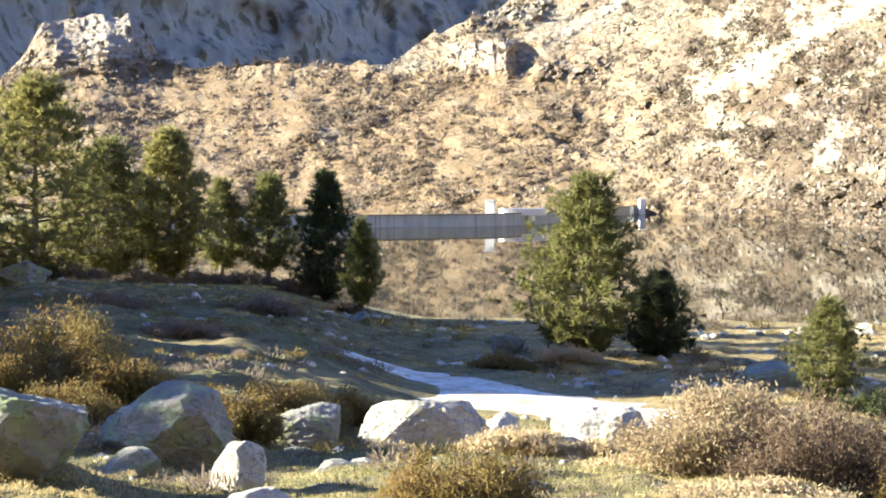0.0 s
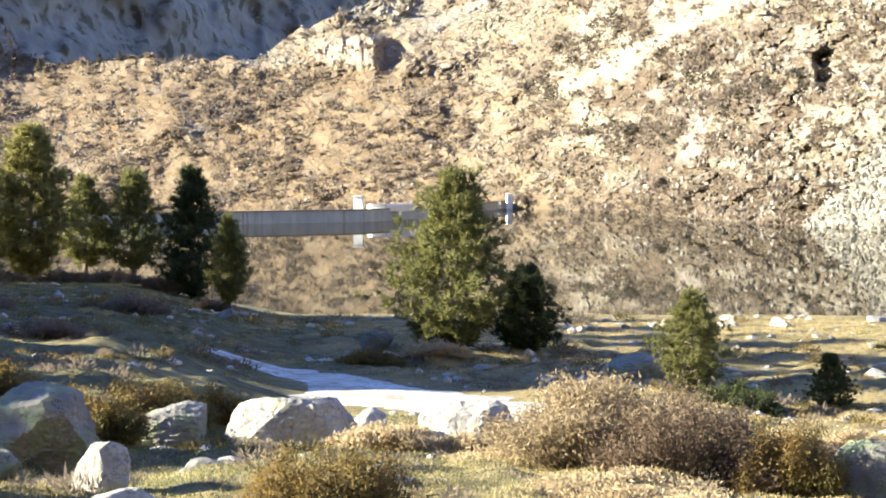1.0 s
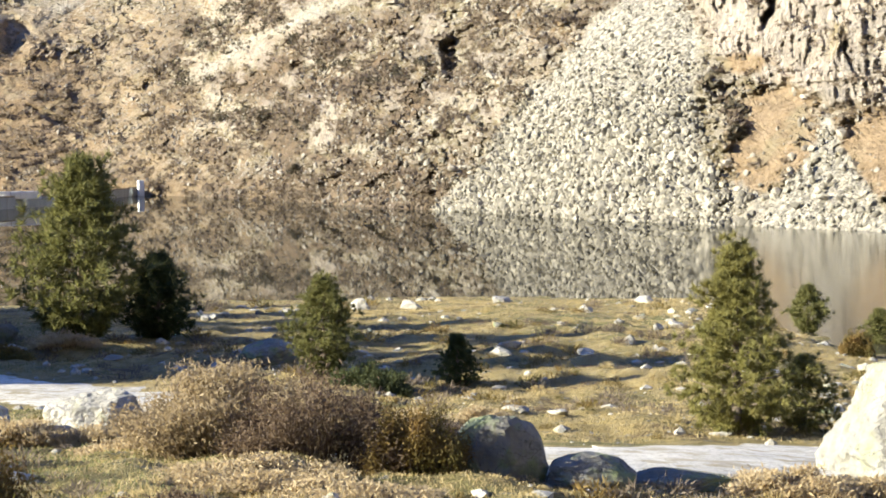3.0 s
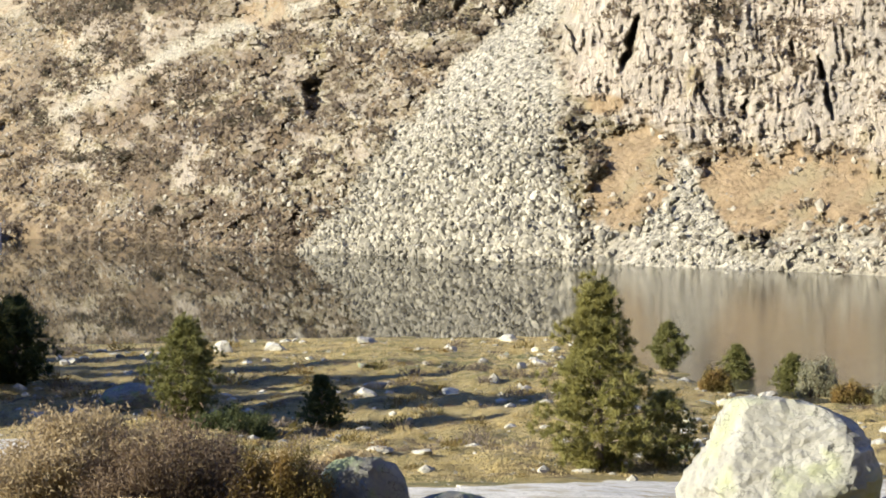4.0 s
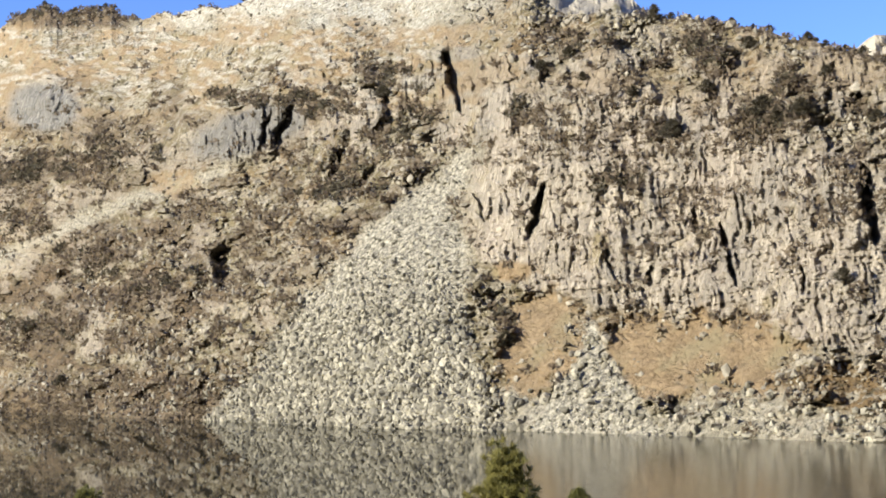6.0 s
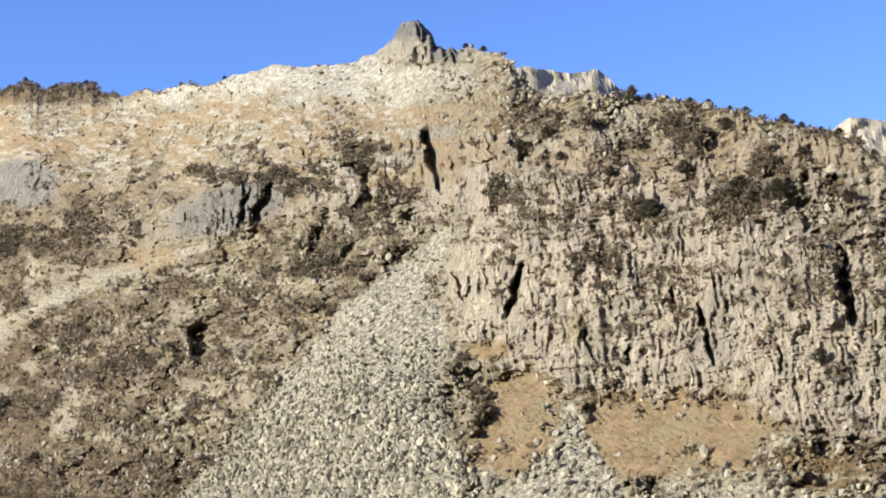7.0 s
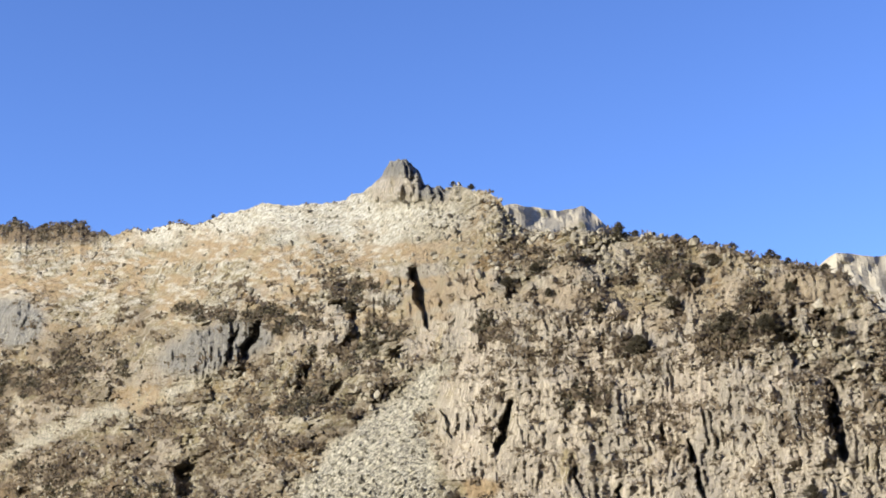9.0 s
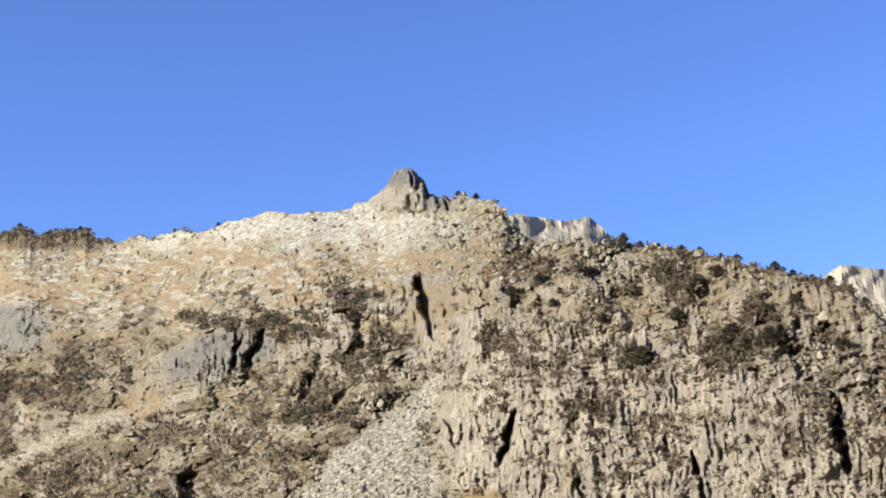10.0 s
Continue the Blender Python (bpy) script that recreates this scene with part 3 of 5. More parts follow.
def mountain_grid(az, rows):
    """Bearing, elevation and distance over the mountain's face, found by climbing its slopes from the shore up."""
    es = -np.degrees(np.arctan(EYE_Z / np.interp(az, *SHORE))) - 0.12 - 0.25 * smooth(7.5, 5.0, az)
    er = np.interp(az, *RIDGE) + (fbm(az * 1.7, az * 0 + 3, 41, 4) - 0.5) * 0.35 + (fbm(az * 6, az * 0 + 8, 42, 3) - 0.5) * (0.10 + 0.25 * smooth(2.0, 0.6, np.abs(az - 27)) + 0.3 * smooth(15.4, 14.6, az) * smooth(10, 11, az))
    s = np.linspace(0, 1, rows)[:, None]
    wide = np.hanning(91)
    flow = np.convolve(np.pad(er, 45, 'edge'), wide / wide.sum(), 'valid')
    A, E = np.broadcast_to(az, (rows, len(az))), es + (flow - es) * s + (er - flow) * s ** 14
    scree, cliff, brown, heath, slate_shade, pale = zones(A, E)
    S = 27 + 6 * smooth(14, 22, A) + 8 * (fbm(A * 0.45, E * 0.8, 51, 3) - 0.5)
    S = S * (1 - scree) + 36 * scree
    S = S * (1 - cliff) + (58 + 16 * (fbm(A * 0.9, E * 1.4, 53, 3) - 0.5)) * cliff
    D = np.empty_like(E)
    D[0] = np.interp(az, *SHORE) * 0.985
    for i in range(1, rows):
        e, de = np.radians(E[i - 1]), np.radians(E[i] - E[i - 1])
        D[i] = D[i - 1] * (1 + de / np.cos(e) ** 2 / np.maximum(np.tan(np.radians(S[i - 1])) - np.tan(e), 0.10))
    half = 40
    kern = np.hanning(2 * half + 1)
    kern /= kern.sum()
    D = np.stack([np.convolve(np.pad(row, half, 'edge'), kern, 'valid') for row in D])
    k = D / 260.0
    rough = 0.25 + 0.95 * smooth(0.42, 0.58, fbm(A * 0.42 + 2, E * 0.75, 64, 3))
    rough = np.maximum(rough, 0.85 * smooth(25, 22, A) * smooth(7, 10, A) * smooth(10.5, 8.5, E))
    rough = rough * (1 - 0.75 * smooth(8, 3, A) * smooth(4.4, 3.4, E))
    calm = (1 - 0.2 * smooth(11.0, 12.5, E)) * (1 - 0.75 * brown * smooth(28, 30, A))
    broad = fbm(A * 0.4, E * 0.6 - A * 0.15, 62, 3) - 0.5
    block = smooth(0.52, 0.60, fbm(A * 1.1 + 4, E * 1.9, 67, 4, 0.55)) + 0.6 * smooth(0.55, 0.62, fbm(A * 2.6, E * 4.1 + 7, 68, 3, 0.6))
    for corner, lo, hi, left, right, depth in PROWS:
        bent = A + 0.4 * (fbm(E * 1.6 + corner, E * 0 + 1, 43, 3) - 0.5)
        tri = np.clip(np.minimum((bent - corner) / left + 1, (corner - bent) / right + 1), 0, 1)
        D = D - depth * k * tri * smooth(lo - 0.6, lo + 0.25, E) * smooth(hi + 0.3, hi - 0.2, E + 0.5 * (fbm(A * 2, E * 0, 69, 2) - 0.5))
    for foot, low, head, high, wide, depth in CLEFTS:
        axis = foot + (head - foot) * (E - low) / (high - low) + 0.25 * (fbm(E * 2.5 + foot, E * 0 + 5, 46, 3) - 0.5)
        wide = wide * (0.45 + 1.1 * fbm(E * 3 + foot, E * 0 + 2, 47, 3)) * np.sqrt(np.clip(1 - ((2 * E - low - high) / (high - low + 0.3)) ** 2, 0.05, 1))
        D = D + depth * k * smooth(wide, wide * 0.3, np.abs(A - axis)) * smooth(low - 0.15, low + 0.2, E) * smooth(high + 0.15, high - 0.2, E)
    twist = 1.6 * (fbm(A * 0.7, E * 0.8, 65, 3) - 0.5)
    rib = 1 - np.abs(2 * fbm(A * 1.6 + E * 0.2 + twist, E * 0.55, 61, 3, 0.5) - 1)
    column = 1 - np.abs(2 * fbm(A * 4.6 + E * 0.3 + twist * 1.7, E * 1.15, 60, 2, 0.5) - 1)
    lump = fbm(A * 1.5, E * 2.4, 63, 5, 0.6) - 0.5
    fine = fbm(A * 6, E * 9, 66, 3, 0.6) - 0.5
    D = D + k ** 0.6 * smooth(0, 0.06, s) * smooth(1.0, 0.99, s) * (-cliff * (rib * 2.2 + column * (1.6 + 1.8 * slate_shade) + block * 0.7 + lump * 2.6) - (1 - cliff) * (1 - scree * 0.75) * calm * (lump * 4.6 + broad * 12.0 + rough * (block * 2.3 * (1 - brown * 0.8) + fine * 2.6)) - cliff * fine * 1.3)
    return A, E, D, scree, cliff, brown, heath, slate_shade, pale


def polar(A, E, D):
    return np.stack([D * np.sin(np.radians(A)), D * np.cos(np.radians(A)), EYE_Z + D * np.tan(np.radians(E))], -1)


M_AZ = np.concatenate([np.arange(-30, -18, 0.4), np.arange(-18, 26, 0.07), np.arange(26, 45, 0.052), np.arange(45, 52, 0.4)])
M_GRID = mountain_grid(M_AZ, 360)


def make_mountain():
    A, E, D, scree, cliff, brown, heath, slate_shade, pale = M_GRID
    V = polar(A, E, D)
    back = [V[-1] + np.stack([np.sin(np.radians(M_AZ)) * k, np.cos(np.radians(M_AZ)) * k, -0.35 * k + 0 * M_AZ], -1) for k in (6.0, 30.0, 120.0)]
    back = [np.maximum(b, np.array([-1e9, -1e9, -4.0])) for b in back]
    V = np.concatenate([V, np.stack(back)], 0)
    rows, cols = V.shape[:2]
    ob = sheet("mountain", V.reshape(-1, 3), grid_faces(rows, cols)[:, ::-1], M_MOUNT, False)
    col = np.zeros((rows, cols, 4), np.float32)
    for i, m in enumerate((scree, cliff, brown, heath)):
        col[:-3, :, i] = m
    attr = ob.data.attributes.new("zone", 'FLOAT_COLOR', 'POINT')
    attr.data.foreach_set("color", col.ravel())
    for kind, amount in (("slate_shade", slate_shade), ("bleach", pale)):
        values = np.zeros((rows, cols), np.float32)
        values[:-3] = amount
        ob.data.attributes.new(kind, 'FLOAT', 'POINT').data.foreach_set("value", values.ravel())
    return tagged(ob, "rocky mountainside with scree, cliffs and dry tan grass", "mountain", kind="structure")


MOUNTAIN = make_mountain()


def make_far_ridge(name, az0, az1, heights, dist, label, lean=0.0, material=None):
    """A further ridge: heights are (bearing, elevation) pairs of its crest; lean turns its face away from the sun."""
    az = np.arange(az0, az1, 0.12)
    er = np.interp(az, [h[0] for h in heights], [h[1] for h in heights]) + (fbm(az * 1.2, az * 0, 71, 5) - 0.5) * (0.5 if lean else 0.22)
    s = np.linspace(0, 1, 70)[:, None]
    E = 2.5 + (er - 2.5) * s
    A = np.broadcast_to(az, E.shape)
    D = dist * (1 + 0.3 * s + lean * (A - az0)) * (1 + (0.09 if lean else 0.05) * (fbm(A * 0.6, E * 0.5, 75, 4, 0.55) - 0.5))
    V = polar(A, E, D)
    foot = V[0].copy()
    foot[:, 2] = -4
    V = np.concatenate([foot[None], V], 0)
    ob = sheet(name, V.reshape(-1, 3), grid_faces(len(V), len(az))[:, ::-1], material or M_FAR, material is not None)
    return tagged(ob, label, "mountain", kind="structure")


make_far_ridge("far_ridge_1", -24, 9, [(-24, 17), (-16, 15), (-6, 12), (0, 9.5), (5, 7), (9, 4)], 950, "distant mountainside lying in blue shade behind the dam", 0.05, M_FAR_SHADED)
make_far_ridge("far_ridge_2", 29.0, 36, [(29.5, 13.8), (30.6, 14.05), (31.6, 14.05), (32.6, 13.85), (33.2, 13.9), (33.5, 14.02), (34.0, 13.55), (34.6, 12.9), (36, 11)], 760, "pale distant rock ridge behind the summit")
make_far_ridge("far_ridge_3", 41, 56, [(41, 10.5), (42.3, 11.5), (42.7, 11.7), (44.2, 11.4), (48, 12), (56, 10)], 700, "pale distant rock ridge past the shoulder")


# ---- rocks ----
def rock(name, seed, size, material, label, place, turn=0.0, detail=4, category="boulder", group="", cut=(0.5, 0.92)):
    """A faceted granite block, sunk a little into the ground."""
    rnd = random.Random(seed)
    bm = bmesh.new()
    bmesh.ops.create_icosphere(bm, subdivisions=detail, radius=1.0)
    planes = []
    for _ in range(17):
        v = Vector((rnd.gauss(0, 1), rnd.gauss(0, 1), rnd.gauss(0, 0.8))).normalized()
        planes.append((v, rnd.uniform(*cut)))
    off = Vector((rnd.uniform(0, 50), rnd.uniform(0, 50), rnd.uniform(0, 50)))
    for v in bm.verts:
        n = v.co.normalized()
        r = 1.05
        for p, dist in planes:
            c = n.dot(p)
            if c > 0.05:
                r = min(r, dist / c)
        r *= 1 + 0.08 * noise.noise(n * 1.7 + off) + 0.05 * abs(noise.noise(n * 4 + off)) + 0.03 * noise.noise(n * 9 + off) + 0.03 * noise.noise(n * 21 + off)
        v.co = Vector((n.x * r * size[0] / 2, n.y * r * size[1] / 2, n.z * r * size[2] * 0.62 + size[2] * 0.36))
    me = bpy.data.meshes.new(name)
    for f in bm.faces:
        f.smooth = False
    bm.to_mesh(me)
    bm.free()
    me.materials.append(material)
    ob = new(name, me)
    ob.matrix_basis = Matrix.Translation(place) @ pose(0, 0, 0, 0, 0, turn)
    return tagged(ob, label, category, group)


ROCKS = [  # bearing, distance, width, depth, height, material, words, seed
    (-0.6, 23.0, 1.85, 1.4, 0.98, M_PALE, "pale sunlit granite boulder in dry grass beside the path", 3),
    (1.9, 24.6, 0.95, 0.9, 0.75, M_PALE, "small pale granite block in tufts of dry grass", 4),
    (5.8, 23.4, 1.6, 1.3, 0.98, M_PALE, "white sunlit granite boulder with a shaded flank", 5),
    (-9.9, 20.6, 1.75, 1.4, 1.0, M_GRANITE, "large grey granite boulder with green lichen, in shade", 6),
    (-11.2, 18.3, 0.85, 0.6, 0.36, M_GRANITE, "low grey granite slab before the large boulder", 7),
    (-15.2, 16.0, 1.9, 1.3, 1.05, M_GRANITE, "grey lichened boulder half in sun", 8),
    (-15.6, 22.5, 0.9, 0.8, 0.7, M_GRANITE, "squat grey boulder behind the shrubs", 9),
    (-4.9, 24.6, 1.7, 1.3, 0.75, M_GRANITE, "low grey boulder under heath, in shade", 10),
    (-7.3, 16.6, 0.8, 0.7, 0.62, M_PALE, "small white sunlit rock on the near slope", 11),
    (-6.3, 14.6, 1.05, 0.8, 0.40, M_PALE, "flat white sunlit rock on the near slope", 12),
    (-3.8, 18.5, 0.8, 0.5, 0.22, M_GRANITE, "small flat stone in turf", 13),
    (3.0, 16.6, 0.7, 0.4, 0.16, M_PALE, "small flat pale stone in turf", 33),
    (6.0, 13.2, 0.5, 0.4, 0.22, M_PALE, "small pale stone on the near slope", 34),
    (11.0, 12.6, 0.6, 0.45, 0.2, M_PALE, "small pale stone on the near slope", 35),
    (16.2, 13.4, 0.7, 0.5, 0.22, M_GRANITE, "flat grey stone on the near slope", 36),
    (20.2, 13.8, 0.6, 0.45, 0.2, M_PALE, "small pale stone on the near slope", 37),
    (25.4, 15.0, 0.8, 0.5, 0.24, M_PALE, "flat pale stone on the near slope", 38),
    (-12.4, 13.8, 0.8, 0.5, 0.26, M_GRANITE, "flat grey stone on the near slope", 39),
    (-15.2, 68.0, 2.9, 2.2, 1.5, M_GRANITE, "grey outcrop boulder under the pines", 14),
    (-3.0, 70.0, 1.3, 1.0, 0.8, M_GRANITE, "grey rock beside the shaded path", 15),
    (2.3, 62.0, 1.6, 1.1, 0.85, M_GRANITE, "grey rock beside the shaded path", 16),
    (11.9, 47.0, 1.9, 1.2, 0.8, M_GRANITE, "flat grey slab of rock by the small pine", 17),
    (20.3, 18.9, 1.08, 1.0, 0.9, M_GRANITE, "rounded grey boulder in shade beside the path", 18),
    (18.0, 19.0, 0.35, 0.3, 0.2, M_PALE, "small white stone beside the rounded boulder", 40),
    (23.5, 18.8, 1.1, 0.8, 0.44, M_GRANITE, "low shaded rock at the edge of the path", 19),
    (26.9, 19.6, 1.3, 0.6, 0.28, M_GRANITE, "low shaded rock at the edge of the path", 20),
    (35.2, 23.5, 3.1, 2.6, 1.75, M_CRACKED, "huge pale cracked granite boulder", 44),
    (39.5, 24.5, 0.7, 0.6, 0.4, M_PALE, "small pale rock beside the huge boulder", 22),
    (32.6, 20.6, 0.5, 0.4, 0.32, M_GRANITE, "small dark stone before the huge boulder", 41),
]
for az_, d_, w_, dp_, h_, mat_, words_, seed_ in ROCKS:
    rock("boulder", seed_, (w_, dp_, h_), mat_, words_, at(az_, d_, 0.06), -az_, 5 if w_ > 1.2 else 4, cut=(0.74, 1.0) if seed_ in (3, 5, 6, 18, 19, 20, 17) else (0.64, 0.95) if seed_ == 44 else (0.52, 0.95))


def make_meadow_rocks():
    rnd = random.Random(77)
    spots = [(15.3, 80), (17.1, 80), (20.4, 83), (25.6, 84), (20.7, 56), (20.3, 54), (22.4, 78), (23.6, 76)]
    while len(spots) < 110:
        az_, d_ = rnd.uniform(10, 42), rnd.uniform(50, 84)
        if off_track(*at(az_, d_).xy) > 2.4 and land(az_, d_) > 0.1 and (d_ > 62 or rnd.random() < 0.5):
            spots.append((az_, d_))
    while len(spots) < 165:
        az_, d_ = rnd.uniform(-15, 24), rnd.uniform(24, 64)
        if off_track(*at(az_, d_).xy) > 2.2:
            spots.append((az_, d_))
    while len(spots) < 205:
        az_, d_ = rnd.uniform(28, 43), rnd.uniform(40, 62)
        if land(az_, d_) > 0.1:
            spots.append((az_, d_))
    for i, (az_, d_) in enumerate(spots):
        w_ = (1.6 - 0.09 * i) if i < 8 else rnd.uniform(0.25, 0.95) ** 1.4 + 0.12
        rock("meadow_rock", 200 + i, (w_, w_ * rnd.uniform(0.55, 1), w_ * (rnd.uniform(0.38, 0.5) if i < 8 else rnd.uniform(0.22, 0.46))), M_PALE if rnd.random() < 0.7 or i < 8 else M_GRANITE,
             "loose pale granite rock lying in the meadow grass", at(az_, d_, 0.03 + 0.08 * w_), rnd.uniform(0, 360), 3 if w_ > 0.4 else 2, "rock", "meadow rocks", (0.36, 0.85))


make_meadow_rocks()


# ---- path ----
def make_path():
    t, X, Y, wide = TRACK
    T = np.stack([np.gradient(X), np.gradient(Y)], -1)
    T /= np.linalg.norm(T, axis=1)[:, None]
    N = np.stack([-T[:, 1], T[:, 0]], -1)
    rows = []
    for k in np.linspace(-1, 1, 11):
        half = wide * (1 + 0.6 * (fbm(t * 3.1, t * 0 + (k > 0), 92, 3) - 0.5))
        x, y = X + N[:, 0] * half * k, Y + N[:, 1] * half * k
        z = land(np.degrees(np.arctan2(x, y)), np.hypot(x, y)) + 0.05 - 0.10 * abs(k) ** 4
        rows.append(np.stack([x, y, z], -1))
    ob = sheet("path", np.concatenate(rows), grid_faces(11, len(t)), M_PATH, True)
    return tagged(ob, "pale trodden gravel footpath winding through the meadow", "path", kind="structure")


make_path()


# ---- plants ----
def blades(centres, along, length, width, rng):
    """Small leaf blades: a slim triangle at each centre, stretched along a way."""
    n = len(centres)
    side = np.cross(along, rng.normal(size=(n, 3)))
    side /= np.linalg.norm(side, axis=1)[:, None] + 1e-9
    a, b = along * (length / 2)[:, None], side * (width / 2)[:, None]
    V = np.stack([centres - a - b, centres - a * 0.6 + b, centres + a], 1).reshape(-1, 3)
    return V, np.arange(3 * n).reshape(-1, 3)


def tube(bm, p0, p1, r0, r1, sides=7):
    way = (p1 - p0)
    q = way.to_track_quat('Z', 'Y').to_matrix().to_4x4()
    bmesh.ops.create_cone(bm, cap_ends=True, segments=sides, radius1=r0, radius2=r1, depth=way.length,
                          matrix=Matrix.Translation((p0 + p1) / 2) @ q)


def pine(place, height, width, seed, label, material=None, bare=0.08, group="lakeside pines", fat=0.35, dense=1.0):
    """A mountain pine: tapered trunk, limbs, and a crown of needle tufts."""
    rng, rnd = np.random.default_rng(seed), random.Random(seed)
    tree = thing("pine_tree", place, label, "tree", group, rnd.uniform(0, 360))
    lean = Vector((rnd.uniform(-0.04, 0.04), rnd.uniform(-0.04, 0.04), 1)) * height
    bm = bmesh.new()
    r = 0.022 * height + 0.03
    for i in range(6):
        a, b = i / 6, (i + 1) / 6
        tube(bm, lean * a * 0.97 + Vector((0, 0, -0.15 if i == 0 else 0)), lean * b * 0.97, r * (1 - a) + 0.012, r * (1 - b) + 0.01, 9)
    part("trunk", bm, M_BARK, tree, shade=True)
    nb = int(150 * dense)
    limbs = bmesh.new()
    C, W = [], []
    for i in range(nb):
        u = bare + (1 - bare) * (i + rnd.random()) / nb
        prof = min(1.0, ((u - bare) / fat + 0.25)) if u < fat else (1 - (u - fat) / (1 - fat)) ** 0.75
        phi = i * 2.399 + rnd.uniform(-0.4, 0.4)
        lump = 0.46 + 1.05 * float(vnoise(phi * 0.9 + seed, u * 6, seed))
        reach = max(0.06 * width, width / 2 * prof * lump)
        base = lean * max(0.02, u - 0.06)
        tip = lean * u + Vector((math.cos(phi) * reach, math.sin(phi) * reach, height * rnd.uniform(-0.01, 0.05)))
        if i % 3 == 0:
            tube(limbs, base, base.lerp(tip, 0.85), 0.018 * height * 0.5 * (1.1 - u), 0.006, 4)
        for k in (0.45, 0.65, 0.82, 1.0):
            c = base.lerp(tip, k)
            for _ in range(2):
                C.append((c.x + rng.normal() * 0.05 * width, c.y + rng.normal() * 0.05 * width, c.z + rng.normal() * 0.018 * height))
                W.append(((tip - base).normalized() + Vector((0, 0, 0.55))).normalized())
    part("branchwork", limbs, M_BARK, tree)
    C, W = np.array(C), np.array(W)
    near = place.xy.length < 50 and height < 5 and place.x > -0.29 * place.y
    per, size = (40, 0.80) if near else (20, 1.45) if place.x > -0.29 * place.y and place.xy.length < 100 else (9, 2.3)
    C2 = np.repeat(C, per, 0)
    way = np.repeat(W, per, 0) + rng.normal(size=C2.shape) * 0.75
    way /= np.linalg.norm(way, axis=1)[:, None]
    size *= 0.045 * height ** 0.5
    ln, wd = size * rng.uniform(1.3, 3.0, len(C2)), size * rng.uniform(0.2, 0.42, len(C2))
    V, F = blades(C2 + way * (ln * 0.5)[:, None], way, ln, wd, rng)
    under(sheet("crown", V, F, material or M_PINE), tree)
    return tree


PINES = [  # bearing, distance, height, width, words, seed
    (-14.7, 80, 9.8, 9.0, "tall bushy mountain pine, sunlit light green", 1),
    (-12.2, 84, 7.2, 6.2, "dark shaded mountain pine beside the tall one", 2),
    (-10.0, 85, 8.0, 4.8, "slim mountain pine with sunlit crown", 3),
    (-8.1, 88, 5.4, 3.4, "spreading thin pine over the lake shore", 4),
    (-6.4, 88, 6.0, 4.0, "spreading thin pine over the lake shore", 5),
    (-4.3, 84, 6.7, 3.6, "dark pine on the crest above the lake", 6),
    (-3.0, 78, 4.6, 1.9, "small thin pine on the crest above the lake", 7),
    (5.1, 60, 6.7, 5.0, "dense ovate mountain pine standing alone beside the path", 8),
    (7.9, 61, 3.2, 2.6, "small dark pine in the shade of the larger one", 9),
    (13.9, 42, 2.65, 1.85, "small dense egg-shaped pine in the meadow", 10),
    (28.9, 30, 3.5, 2.2, "conical sunlit pine in front of the lake", 12),
    (31.3, 31, 1.5, 1.5, "bushy young pine leaning on the conical one", 13),
    (31.5, 72, 2.1, 1.7, "small bushy tree at the water's edge", 14),
    (34.0, 68, 1.6, 1.3, "small pine at the water's edge", 15),
    (35.9, 64, 1.5, 1.4, "small pine at the water's edge", 16),
    # from here on: unseen pines left of the view, added to cast shade
    (-21.5, 45, 3.2, 3.8, "unseen tall pine added to shade the slope", 20),
    (-22.0, 52, 9.0, 5.4, "unseen tall pine added to shade the slope", 21),
    (-21.0, 57.5, 11.0, 5.2, "unseen tall pine added to shade the slope", 22),
    (-26.0, 48, 4.2, 4.6, "unseen tall pine added to shade the slope", 23),
    (-20.6, 70, 10.5, 5.4, "unseen tall pine added to shade the meadow", 24),
    (-36, 31, 2.6, 2.4, "unseen young pine added to shade the near slope", 25),
    (-25.0, 36.5, 3.6, 4.2, "unseen bushy pine added to shade the slope", 30),
    (-23.0, 41.0, 3.4, 4.2, "unseen bushy pine added to shade the slope", 31),
    (-21.0, 64.5, 7.6, 5.4, "unseen bushy pine added to shade the slope", 32),
    (-20.2, 75.0, 12.8, 5.5, "unseen bushy pine added to shade the meadow", 33),
    (-20.3, 67.4, 7.8, 5.4, "unseen bushy pine added to shade the meadow", 44),
    (-20.0, 79.0, 12.4, 5.4, "unseen bushy pine added to shade the meadow", 45),
    (-20.8, 82.0, 5.0, 5.0, "unseen bushy pine added to shade the meadow", 34),
    (-28.5, 33.5, 5.0, 4.6, "unseen bushy pine added to shade the slope", 35),
    (-40, 29.5, 6.0, 6.0, "unseen young pine added to shade the near slope", 26),
    (-20.8, 61.0, 11.0, 5.2, "unseen tall slim pine added to shade the meadow", 29),
    (-24.7, 40.7, 3.6, 4.4, "unseen bushy pine added to shade the slope", 39),
    (-20.4, 51.6, 9.0, 5.0, "unseen bushy pine added to shade the slope", 40),
    (-20.9, 55.8, 10.8, 5.4, "unseen bushy pine added to shade the slope", 41),
    (-24.6, 46.6, 4.0, 4.4, "unseen tall dense pine added to shade the meadow", 36),
    (-21.9, 53.0, 11.0, 4.6, "unseen tall dense pine added to shade the meadow", 37),
    (-21.6, 54.2, 11.5, 4.6, "unseen tall dense pine added to shade the meadow", 38),
    (-29, 55, 5.5, 5.5, "unseen tall pine added to shade the slope", 27),
    (-44, 27, 5.0, 4.6, "unseen young pine added to shade the near slope", 42),
    (-34, 33, 4.6, 4.6, "unseen young pine added to shade the near slope", 43),
]
